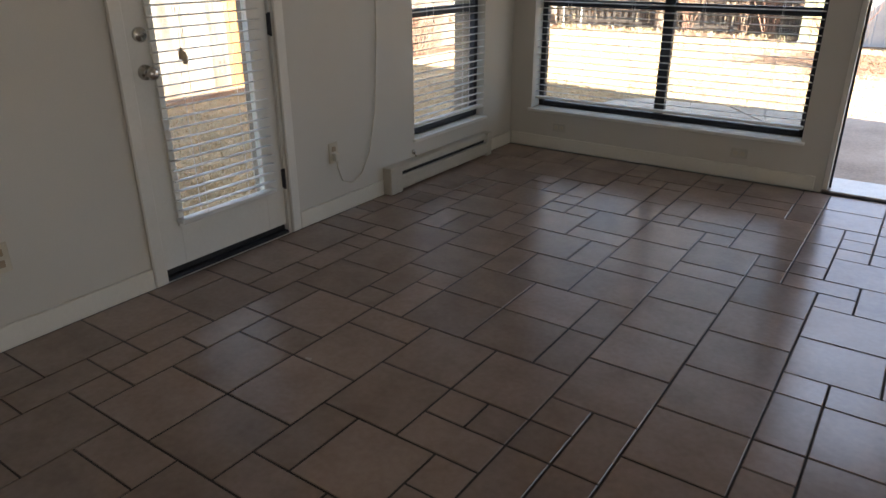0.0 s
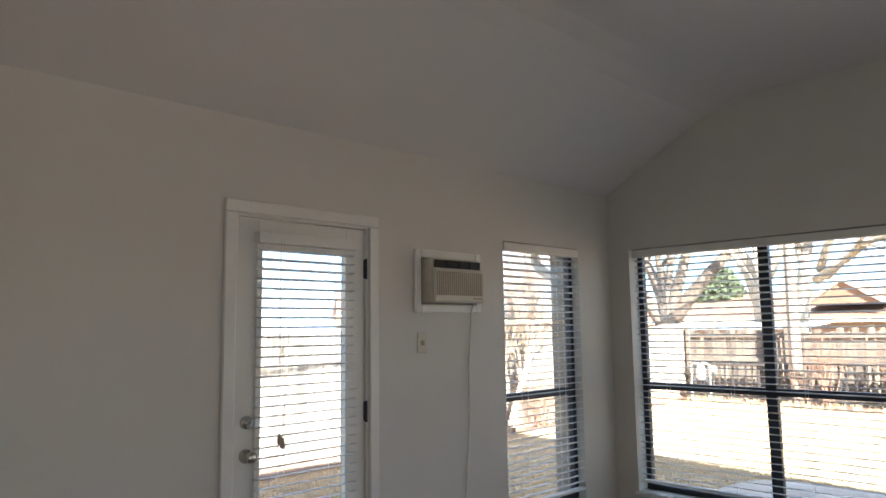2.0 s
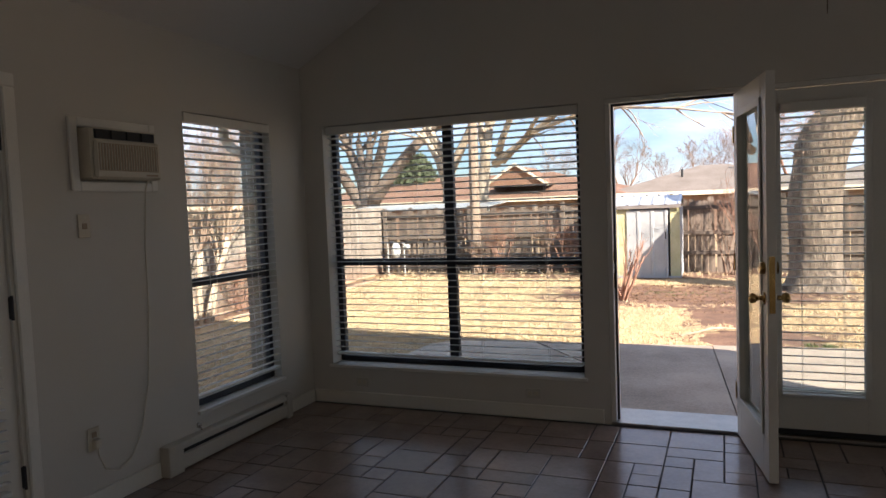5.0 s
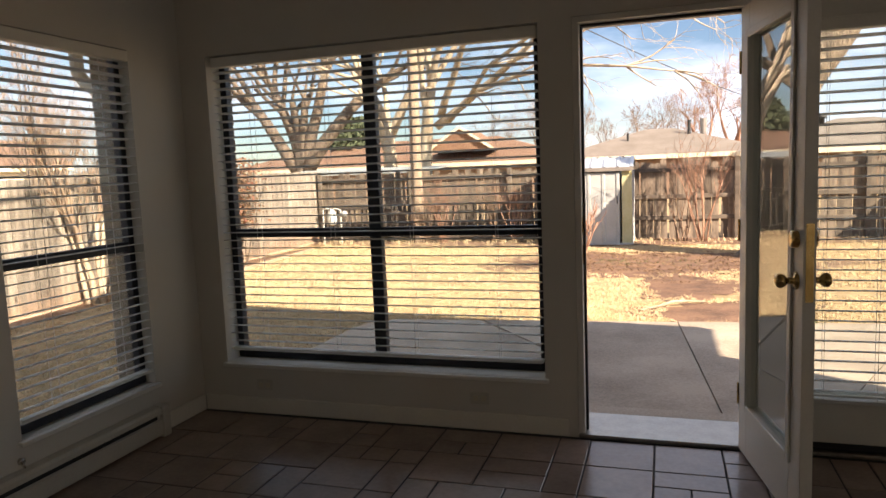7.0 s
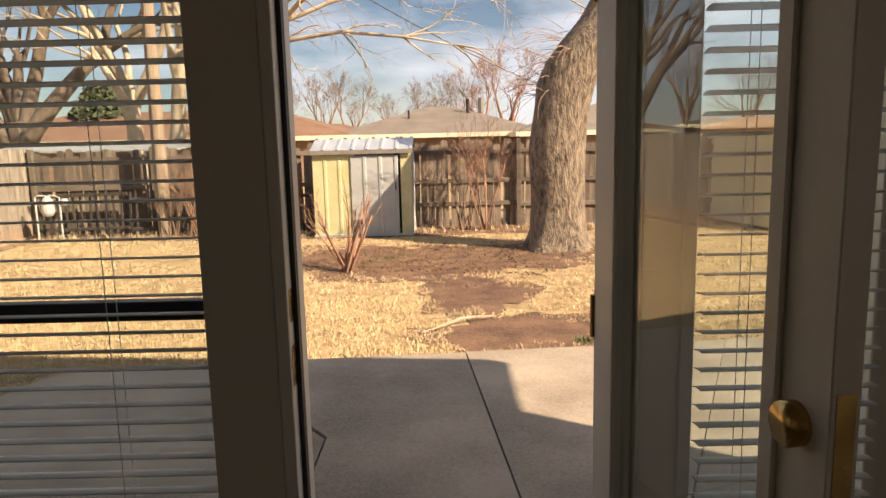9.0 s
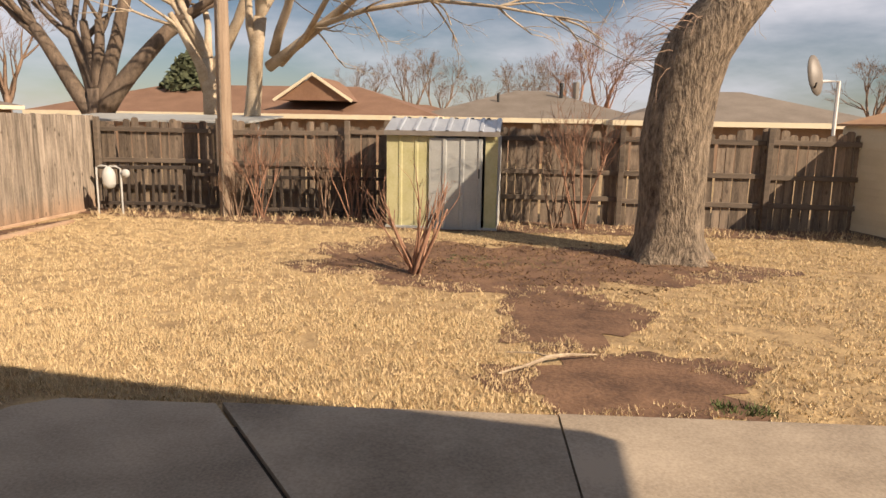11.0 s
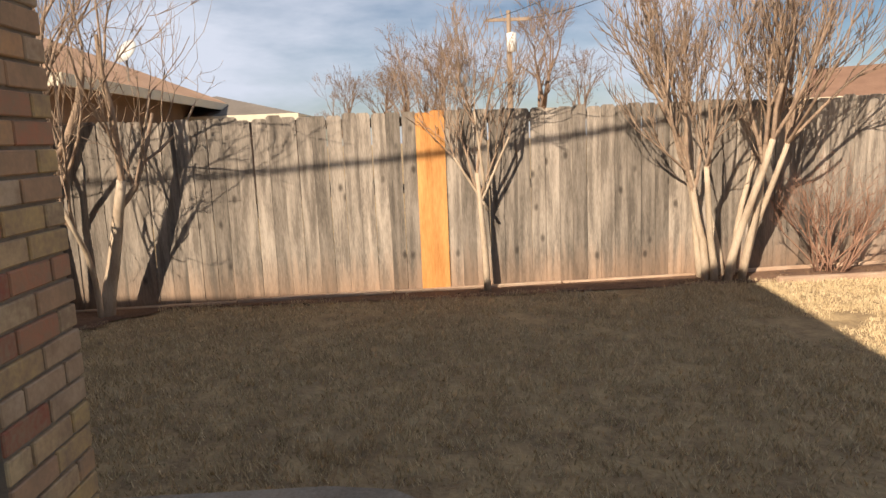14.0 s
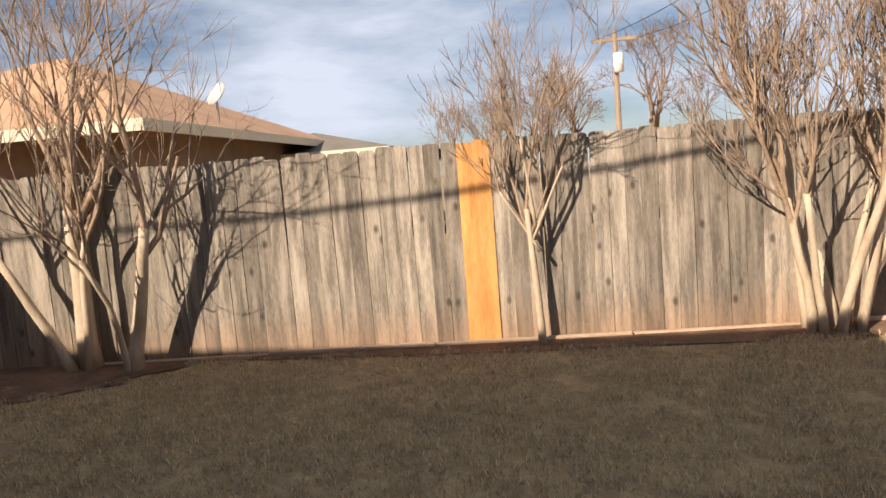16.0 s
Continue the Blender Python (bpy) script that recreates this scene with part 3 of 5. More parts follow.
part("weatherstrip", Geo().box(DOOR[0] + 0.0325, DOOR[0] + 0.044, 0.055, 0.085, 0.015, 2.049).box(DOOR[0] + 0.044, 3.03, 0.055, 0.085, 2.037, 2.0495).box(3.022, 3.035, 0.06, 0.085, 0.015, 2.036), M_DARK, pd)
part("strike_plate", Geo().box(DOOR[0] + 0.0322, DOOR[0] + 0.0342, 0.02, 0.045, 0.88, 0.98).box(DOOR[0] + 0.0322, DOOR[0] + 0.0342, 0.02, 0.045, 1.04, 1.12), M_BRASS, pd, "brass strike plates")
part("threshold", Geo().slab(DOOR[0] + 0.002, FIX[1] - 0.002, -0.02, 0.32, -0.004, 0.018, 0.006), M_STEEL, pd, "worn metal threshold")
fx = thing("door_3", "fixed white glazed door panel with a slatted blind", "door", kind="structure")
fl = glazed_leaf(fx, 0.752, 2.045, 0.044, 0.15, 0.27, 1.93)
fl.matrix_basis = pose(3.073, 0.03, 0)
part("door_sweep", Geo().slab(0.004, 0.748, -0.012, -0.0005, 0.0, 0.032, 0.003), M_DARK, fl, "dark sweep along the foot of the panel", pose(0, 0, 0.019))
blind("white slatted blind fixed to the patio door panel", "y", -0.008, 3.23, 3.66, 0.26, 1.96, -1, cords=2)

# air conditioner through the wall
ac = thing("air_conditioner", "cream through-wall air conditioner in a white trim frame", "air conditioner")
part("trim_frame", frame_geo("x", 0.001, 0.022, -2.035, -1.488, 1.588, 1.952, 0.046, 0.005), M_TRIM, ac)
part("body", Geo().slab(-0.20, 0.085, -1.973, -1.547, 1.646, 1.899, 0.008), M_PLASTIC, ac)
part("front_panel", Geo().slab(0.086, 0.112, -1.970, -1.550, 1.648, 1.838, 0.01), M_PLASTIC, ac)
lou = Geo()
for k in range(22):
    y = -1.950 + k * 0.0171
    lou.slab(0.112, 0.118, y, y + 0.007, 1.69, 1.818, 0.002)
part("grille", lou, M_PLASTIC, ac)
part("grille_shadow", Geo().box(0.1123, 0.1133, -1.954, -1.573, 1.686, 1.821), M_TAN, ac)
part("control_strip", Geo().slab(0.112, 0.115, -1.66, -1.58, 1.664, 1.674, 0.001), M_TAN, ac)
part("outlet_slot", Geo().box(0.0855, 0.0875, -1.953, -1.567, 1.845, 1.891), M_DARK, ac, "dark air outlet")
for k in range(4):
    part("vane", Geo().slab(0.088, 0.1, -1.953 + k * 0.097, -1.946 + k * 0.097, 1.847, 1.889, 0.001), M_DARK, ac)
cord = thing("power_cord", "cream power cord hanging from the air conditioner to an outlet", "cord")
pts = [(0.06, -1.60, 1.648), (0.03, -1.59, 1.60), (0.012, -1.60, 1.3), (0.012, -1.605, 0.95), (0.012, -1.64, 0.55), (0.014, -1.71, 0.30), (0.018, -1.79, 0.19), (0.022, -1.88, 0.155), (0.022, -1.96, 0.19), (0.028, -2.0, 0.28), (0.03, -2.005, 0.33)]
part("cable", Geo().tube(pts, 0.0045, 6), M_CORD, cord)
part("plug", Geo().slab(0.008, 0.04, -2.023, -1.987, 0.315, 0.36, 0.004), M_CORD, cord)


def plate(label, axis, at, mat, holes=2, group="wall plates"):
    p = thing("wall_plate", label, "outlet", at, group)
    g, d = Geo(), Geo()
    if axis == "x":
        g.slab(0.0, 0.007, -0.036, 0.036, -0.058, 0.058, 0.003)
        for k in range(holes):
            z = -0.022 + 0.044 * k if holes > 1 else 0
            d.slab(0.0072, 0.010, -0.014, 0.014, z - 0.014, z + 0.014, 0.002)
    else:
        g.slab(-0.052, 0.052, -0.007, 0.0, -0.032, 0.032, 0.003)
        for k in range(holes):
            x = -0.022 + 0.044 * k
            d.slab(x - 0.014, x + 0.014, -0.010, -0.0072, -0.014, 0.014, 0.002)
    part("cover", g, mat, p)
    part("socket", d, M_TAN if mat is M_PLASTIC else M_PLASTIC, p)


plate("almond outlet plate low on the wall", "x", (0.001, -3.775, 0.354), M_PLASTIC)
plate("almond outlet plate with a plug in it", "x", (0.001, -2.005, 0.358), M_PLASTIC)
plate("almond switch plate below the air conditioner", "x", (0.001, -1.975, 1.417), M_PLASTIC, 1)
plate("painted-over outlet plate low under the window", "y", (0.42, -0.001, 0.17), M_HEATER)
plate("painted-over outlet plate low under the window", "y", (1.72, -0.001, 0.17), M_HEATER)

# baseboard heater
ht = thing("baseboard_heater", "beige metal baseboard heater under the narrow window", "heater")
hp = [(0.002, 0.015), (0.062, 0.015), (0.066, 0.03), (0.066, 0.098), (0.05, 0.104), (0.05, 0.125), (0.066, 0.13), (0.064, 0.152), (0.05, 0.165), (0.002, 0.168)]
hg = Geo()
for y in (-1.47, -0.46):
    hg.v += [(x, y, z) for x, z in hp]
n = len(hp)
hg.f += [(k, (k + 1) % n, n + (k + 1) % n, n + k) for k in range(n)] + [tuple(range(n))[::-1], tuple(range(n, 2 * n))]
part("cover", hg, M_HEATER, ht)
part("air_slot", Geo().box(0.0505, 0.0535, -1.455, -0.485, 0.1045, 0.1245), M_DARK, ht)
part("end_cap", Geo().slab(0.002, 0.072, -1.585, -1.47, 0.0, 0.172, 0.005), M_HEATER, ht)
part("end_cap", Geo().slab(0.002, 0.072, -0.46, -0.40, 0.0, 0.172, 0.005), M_HEATER, ht)
part("thermostat_knob", Geo().lathe([(0.016, 0), (0.016, 0.012), (0.012, 0.016)], (0.001, -1.27, 0.20), "x", 14).tube([(0.012, -1.27, 0.20), (0.03, -1.275, 0.175)], 0.005, 6), M_CHROME, thing("crank_handle", "small metal crank handle below the window sill", "handle"), "")

# ceiling vent
cv = thing("ceiling_vent", "dark slotted vent grille in the ceiling", "vent")
part("frame", Geo().slab(2.66, 2.98, -0.66, -0.52, TOP - 0.014, TOP - 0.001, 0.003), M_DISH, cv)
for k in range(3):
    part("slot", Geo().box(2.68 + k * 0.097, 2.765 + k * 0.097, -0.635, -0.545, TOP - 0.016, TOP - 0.0145), M_DARK, cv)

# ceiling fan
fan = thing("ceiling_fan", "five-bladed ceiling fan with brass body and glass lamp shades", "ceiling fan", (3.15, -2.45, 0))
FZ = 2.22
part("canopy", Geo().lathe([(0.02, TOP - 0.10), (0.055, TOP - 0.07), (0.068, TOP - 0.02), (0.068, TOP - 0.001)]), M_FANMETAL, fan)
part("downrod", Geo().tube([(0, 0, TOP - 0.09), (0, 0, FZ + 0.17)], 0.013, 10), M_BRASS, fan, "brass downrod")
part("motor", Geo().lathe([(0.03, FZ + 0.20), (0.06, FZ + 0.18), (0.095, FZ + 0.155), (0.112, FZ + 0.11), (0.112, FZ + 0.05), (0.10, FZ + 0.025), (0.075, FZ + 0.005), (0.06, FZ - 0.045), (0.06, FZ - 0.075), (0.045, FZ - 0.10), (0.02, FZ - 0.11)], sides=28), M_FANMETAL, fan)
bl = Geo()
out = [(0.20, 0.045), (0.30, 0.052), (0.42, 0.066), (0.54, 0.071), (0.60, 0.063), (0.615, 0.047)]
ring = out + [(x, -y) for x, y in reversed(out)]
bl.prism(ring, -0.003, 0.003)
bme = bl.mesh("blade")
arm = Geo()
arm.tube([(0.09, 0.0, -0.02), (0.13, 0.012, -0.035), (0.17, 0.02, -0.02), (0.23, 0.022, -0.008)], [0.008, 0.009, 0.008, 0.006], 8)
arm.tube([(0.09, 0.0, -0.02), (0.13, -0.012, -0.035), (0.17, -0.02, -0.02), (0.23, -0.022, -0.008)], [0.008, 0.009, 0.008, 0.006], 8)
arm.slab(0.19, 0.27, -0.035, 0.035, -0.0075, -0.0035, 0.001)
ame = arm.mesh("blade_arm")
# two blades take the paler colour, painted as if catching the light
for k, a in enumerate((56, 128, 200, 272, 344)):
    part("blade", bme, M_BLADE_LIT if a in (272, 128) else M_BLADE, fan, "wooden fan blade", pose(0, 0, FZ, 0, 0, a) @ pose(0, 0, 0, -13, 0, 0))
    part("blade_arm", ame, M_FANMETAL, fan, "polished brass blade arm", pose(0, 0, FZ, 0, 0, a) @ pose(0, 0, 0, -13, 0, 0))
sh = Geo().lathe([(0.018, 0.0), (0.026, -0.02), (0.040, -0.05), (0.052, -0.085), (0.060, -0.115), (0.057, -0.115), (0.049, -0.085), (0.037, -0.05), (0.02, -0.02)], sides=20)
sme = sh.mesh("shade")
for k in range(4):
    a = 20 + 90 * k
    m = pose(0, 0, FZ - 0.085, 0, 0, a) @ pose(0.075, 0, 0, 0, -38, 0)
    part("shade", sme, M_FROST, fan, "frosted bell glass shade", m)
    part("lamp_arm", Geo().tube([(0.02, 0, 0.01), (0.05, 0, 0.012), (0.075, 0, 0.0)], 0.009, 8), M_FANMETAL, fan, at=pose(0, 0, FZ - 0.085, 0, 0, a))
part("pull_chain", Geo().tube([(0.03, 0.02, FZ - 0.10), (0.03, 0.02, FZ - 0.32)], 0.0015, 4), M_FANMETAL, fan)

# ---- outside of the house ----
BX, BY, BZ = -0.29, 0.30, 2.62
hole_n = [(BWIN[0] - 0.04, BWIN[1] + 0.04, BWIN[2] - 0.06, BWIN[3] + 0.02), (DOOR[0] - 0.02, FIX[1] + 0.02, -0.28, 2.10), (RWIN[0] - 0.04, RWIN[1] + 0.04, RWIN[2] - 0.06, RWIN[3] + 0.02)]
hole_w = [(LDOOR[0] - 0.02, LDOOR[1] + 0.02, -0.28, 2.07), (NWIN[0] - 0.03, NWIN[1] + 0.03, NWIN[2] - 0.06, NWIN[3] + 0.02), (ACH[0] - 0.01, ACH[1] + 0.01, ACH[2] - 0.01, ACH[3] + 0.01)]
veneer_n = structure("brick_wall_north", wall_with(Geo(), "y", 0.201, BY - 0.012, BX + 0.012, RW + 0.22, -0.30, BZ, hole_n), M_MORTAR, "tan brick outer wall", "wall")
veneer_w = structure("brick_wall_west", wall_with(Geo(), "x", BX + 0.012, -0.121, RD - 0.12, 0.2005, -0.30, BZ, hole_w), M_MORTAR, "tan brick outer wall", "wall")
structure("brick_wall_east", Geo().box(RW + 0.121, RW + 0.22, RD - 0.12, 0.2, -0.3, BZ + 0.1), M_BRICKWALL, "brick outer wall", "wall")
structure("brick_wall_south", Geo().box(-0.22, RW + 0.22, RD - 0.22, RD - 0.121, -0.3, BZ + 0.1), M_BRICKWALL, "brick outer wall", "wall")

# low-pitched roof over the house, mostly unseen; ridge and eaves set to shade the lawn
EX, EZ, RX, RZ, YO = 6.80, 2.74, 0.42, 3.93, 1.12
rf = thing("house_roof", "low-pitched shingle roof with cream fascia", "roof", kind="structure")
XL, ZL = -0.62, 2.62
g = Geo()
for (xa, za), (xb, zb) in (((XL, ZL), (RX, RZ)), ((RX, RZ), (EX, EZ))):
    i = len(g.v)
    g.v += [(xa, -16, za), (xb, -16, zb), (xb, YO, zb), (xa, YO, za), (xa, -16, za + 0.12), (xb, -16, zb + 0.12), (xb, YO, zb + 0.12), (xa, YO, za + 0.12)]
    g.f += [tuple(i + k for k in q) for q in ((3, 2, 1, 0), (4, 5, 6, 7), (0, 1, 5, 4), (1, 2, 6, 5), (2, 3, 7, 6), (3, 0, 4, 7))]
part("roof_deck", g, M_SHINGLE3, rf)
part("gable", Geo().prism([(XL + 0.4, 2.63), (EX - 0.45, 2.63), (RX, RZ - 0.03)], 0, 0.1), M_FASCIA, rf, at=pose(0, 0.30, 0, 90, 0, 0))
part("gutter", Geo().slab(XL - 0.11, XL - 0.005, -16, YO, ZL - 0.02, ZL + 0.09, 0.01), M_WHITE, rf, "white gutter")
ds = thing("downspout", "cream painted downspout with an elbow under the eave", "downspout")
DY = -0.06
part("pipe", Geo().tube([(BX - 0.04, DY, -0.25), (BX - 0.04, DY, 0.6), (BX - 0.04, DY, 1.74)], 0.036, 12), M_FASCIA, ds)
part("elbow", Geo().tube([(BX - 0.04, DY, 1.74), (BX - 0.055, DY, 1.80), (BX - 0.11, DY, 1.86), (BX - 0.22, DY, 1.91), (BX - 0.33, DY, 1.97), (BX - 0.385, DY, 2.04), (BX - 0.39, DY, 2.25), (BX - 0.39, DY, ZL - 0.021)], 0.04, 12), M_FASCIA, ds)
part("strap", Geo().slab(BX - 0.085, BX - 0.001, DY - 0.05, DY + 0.05, 1.2, 1.23, 0.002), M_FASCIA, ds)
# added taller block, out of view, shaped to cast the slanting shadow on the fence
part("upper_roof", Geo().prism([(-2.6, 4.1), (7.2, 4.2), (0.8, 5.65)], 0, 8.5), M_SHINGLE3, rf, at=pose(0, -6.78, 0, 90, 0, 0))
part("upper_wall", Geo().box(-0.2, RW + 0.2, -15.5, -7.0, 2.71, 4.1), M_BRICKWALL, rf)
part("service_mast", Geo().tube([(0.53, -6.6, 3.85), (0.53, -6.6, 4.6), (0.53, -6.6, 5.22)], 0.03, 10), M_GASGREY, rf, "grey service mast")
part("weatherhead", Geo().tube([(0.53, -6.6, 5.18), (0.52, -6.57, 5.28), (0.50, -6.48, 5.30), (0.48, -6.40, 5.22)], [0.05, 0.06, 0.06, 0.04], 10), M_GASGREY, rf)
structure("wing_wall", Geo().box(-0.22, RW + 0.22, -15.5, RD - 0.23, -0.3, 2.7), M_BRICKWALL, "brick wall of the rest of the house", "wall")

# ground, dirt, patio
structure("ground", Geo().poly([(-400, -400, LAWN), (400, -400, LAWN), (400, 400, LAWN), (-400, 400, LAWN)]), M_SOIL, "dry straw-coloured winter lawn", "ground")
rng = random.Random(4)


def blob(name, cx, cy, rx, ry, z, mat, label, category, wob=0.18, n=64):
    ph = [rng.uniform(0, 6.28) for _ in range(6)]
    pts = []
    for k in range(n):
        a = 2 * math.pi * k / n
        w = 1 + wob * (math.sin(2 * a + ph[0]) * 0.4 + math.sin(3 * a + ph[1]) * 0.4 + math.sin(5 * a + ph[2]) * 0.3 + math.sin(9 * a + ph[3]) * 0.25 + math.sin(17 * a + ph[4]) * 0.18)
        pts.append((cx + rx * w * math.cos(a), cy + ry * w * math.sin(a), z))
    return structure(name, Geo().poly(pts), mat, label, category)


DIRT = [(2.35, 8.5, 2.55, 1.7), (3.3, 4.5, 0.95, 0.62), (2.95, 6.1, 0.6, 1.1), (-5.05, 3.0, 0.42, 7.5), (1.5, 11.9, 8.5, 0.85), (-4.7, -3.2, 1.1, 2.2)]
for k, (cx, cy, rx, ry) in enumerate(DIRT):
    blob("dirt_patch", cx, cy, rx, ry, LAWN + 0.004 + 0.002 * k, M_DIRT, "bare red dirt patch in the lawn", "dirt", 0.34 if k < 3 else 0.12)

pt = thing("patio", "grey concrete patio slabs with dark joints", "patio", kind="structure")
part("bed", Geo().box(0.35, 9.1, 1.10, 3.40, -0.36, PATIO - 0.03), M_JOINT, pt)


def slab_part(outline, top=PATIO):
    part("slab", Geo().prism(outline, -0.35, top), M_CONC, pt)


J = 0.0055
slab_part([(-0.22, 1.14), (1.92 - J, 1.14), (1.92 - J, 2.20), (0.78 - J, 3.63), (-0.15, 3.56), (-0.36, 3.40), (-0.47, 3.10), (-0.50, 2.2), (-0.42, 1.7)])
slab_part([(1.92 + J, 1.14), (3.0 - J, 1.14), (2.78 - J, 3.79), (0.80 + J, 3.65), (1.92 + J, 2.23)])
slab_part([(3.0 + J, 1.14), (3.63 - J, 1.14), (4.94 - J, 3.97), (2.78 + J, 3.81)])
slab_part([(3.63 + J, 1.14), (9.2, 1.14), (9.2, 4.32), (4.94 + J, 3.99)])
part("landing", Geo().slab(-0.22, 9.2, BY + 0.003, 1.12, -0.35, PATIO + 0.012, 0.01), M_CONC, pt, "concrete strip along the wall")
sp = thing("side_path", "small concrete path beside the house", "path", kind="structure")
part("slab", Geo().prism([(-1.02, -3.6), (-0.23, -3.6), (-0.23, 1.1), (-0.42, 1.66), (-0.66, 1.52), (-0.96, 1.18), (-1.02, 0.9)], -0.35, PATIO - 0.01), M_CONC, sp)

# ---- fences ----
def board_mesh(w, h, t=0.018, ear=0.035):
    o = [(-w / 2, 0), (w / 2, 0), (w / 2, h - ear), (w / 2 - ear, h), (-w / 2 + ear, h), (-w / 2, h - ear)]
    return Geo().prism(o, -t / 2, t / 2).mesh("board")


FX, FY = -4.95, 12.3


def fence_x(y):
    return FX - 0.055 * y


lf = thing("fence_west", "weathered grey dog-eared board fence with reddish stained feet", "fence", kind="structure")
rng = random.Random(11)
meshes = [board_mesh(0.139, h, 0.018, 0.02) for h in (1.762, 1.77, 1.778)]
for me in meshes:
    me.materials.append(M_BOARD)
cedar = board_mesh(0.1395, 1.77, 0.018, 0.012)
cedar.materials.append(M_CEDAR)
y, k = -9.0, 0
while y < FY - 0.05:
    me = rng.choice(meshes)
    new_one = abs(y - 1.455) <= 0.1405 or -3.50 <= y <= -3.36
    part("board", cedar if new_one else me, M_CEDAR if new_one else M_BOARD, lf, "fresh orange cedar board" if new_one else "", pose(fence_x(y) + (0.006 if new_one else rng.uniform(-0.008, 0.008)), y, LAWN - 0.01 + rng.uniform(-0.012, 0.012), 90, 0 if new_one else rng.uniform(-0.4, 0.4), 93.1 + (0 if new_one else rng.uniform(-2.0, 2.0))))
    y += 0.1405 + rng.uniform(-0.001, 0.0015)
for z in (0.0, 0.7, 1.35):
    part("rail", Geo().slab(-0.07, -0.03, -9, FY, z, z + 0.09, 0.004), M_RAIL, lf, at=pose(FX, 0, 0, 0, 0, 3.15))
ed = thing("garden_edging", "pale edging strip along the foot of the fence", "edging", kind="structure")
yy = -2.2
while yy < 11.5:
    L = rng.uniform(1.2, 1.9)
    part("strip", Geo().slab(0.03, 0.085, 0, L - 0.015, LAWN - 0.03, LAWN + 0.035, 0.006), M_EDGING, ed, at=pose(fence_x(yy), yy, rng.uniform(-0.012, 0.008), 0, 0, 3.15))
    yy += L
bd = thing("bed_border", "pale timber border of the planting bed", "edging", kind="structure")
part("timber", Geo().slab(-4.66, -4.59, 4.75, 7.0, LAWN - 0.02, LAWN + 0.05, 0.006), M_EDGING, bd, at=pose(0, 0, 0))
part("timber", Geo().slab(-0.04, 0.04, 0, 3.4, LAWN - 0.02, LAWN + 0.05, 0.006), M_EDGING, bd, at=pose(-4.63, 7.02, 0, 0, 0, 4))

bf = thing("fence_north", "old dark board fence seen from its rail side", "fence", kind="structure")
meshes = [board_mesh(0.135, h, 0.018, 0.03) for h in (1.62, 1.70, 1.66, 1.74)]
for me in meshes:
    me.materials.append(M_BOARD2)
x = -5.55
while x < 12.5:
    part("board", rng.choice(meshes), M_BOARD2, bf, at=pose(x, FY + rng.uniform(-0.008, 0.008), LAWN - 0.02 + rng.uniform(-0.03, 0.02), 90, rng.uniform(-1.2, 1.2), rng.uniform(-2, 2)))
    x += 0.142 + (0.03 if rng.random() < 0.06 else 0.0) + rng.uniform(0, 0.006)
x = -5.5
while x < 12.4:
    for z in (0.12, 0.60, 1.18):
        part("rail", Geo().slab(0, 2.38, -0.055, -0.012, 0, 0.085, 0.004), M_RAIL, bf, at=pose(x + 0.01, FY - 0.002, z + rng.uniform(-0.03, 0.03), 0, rng.uniform(-0.8, 0.8), 0))
    part("post", Geo().slab(-0.045, 0.045, -0.15, -0.06, -0.3, 1.45, 0.006), M_RAIL, bf, at=pose(x, FY, 0))
    x += 2.4
lo = thing("picket_fence", "low dark picket fence section leaning before the tall fence", "fence")
for k in range(34):
    xx = -5.25 + 0.155 * k
    part("picket", Geo().slab(-0.022, 0.022, -0.012, 0.012, 0, 0.86, 0.003), M_BLACKWOOD, lo, at=pose(xx, FY - 0.34 + rng.uniform(-0.01, 0.01), LAWN + rng.uniform(-0.02, 0.03), rng.uniform(-2, 2), rng.uniform(-2.5, 2.5), 0))
for x0, x1, z, r in ((-5.35, -3.55, 0.50, -1.0), (-3.5, -1.9, 0.42, 0.8), (-1.85, 0.05, 0.40, -0.5)):
    part("top_rail", Geo().slab(0, x1 - x0, -0.03, 0.03, 0, 0.06, 0.004), M_BLACKWOOD, lo, at=pose(x0, FY - 0.37, z, 0, r, 0))
    part("bottom_rail", Geo().slab(0, x1 - x0, -0.03, 0.03, 0, 0.06, 0.004), M_BLACKWOOD, lo, at=pose(x0, FY - 0.37, LAWN + 0.12, 0, r, 0))

# ---- sheds ----
sd = thing("metal_shed", "small pale metal garden shed with a ribbed door and roof", "shed", (0.24, 11.1, LAWN))
W, D, H = 1.80, 1.05, 1.56


def ribbed(w, h, n, depth=0.012):
    """A ribbed sheet in the plane y = 0, from x = 0 to w."""
    g = Geo()
    pts = []
    for k in range(n):
        x0, s = w * k / n, w / n
        pts += [(x0, 0), (x0 + s * 0.72, 0), (x0 + s * 0.78, -depth), (x0 + s * 0.94, -depth)]
    pts.append((w, 0))
    for z in (0, h):
        g.v += [(x, y, z) for x, y in pts] + [(x, y + 0.004, z) for x, y in pts]
    m = len(pts)
    for k in range(m - 1):
        g.f += [(k, k + 1, 2 * m + k + 1, 2 * m + k), (m + k + 1, m + k, 3 * m + k, 3 * m + k + 1), (2 * m + k, 2 * m + k + 1, 3 * m + k + 1, 3 * m + k)]
    return g


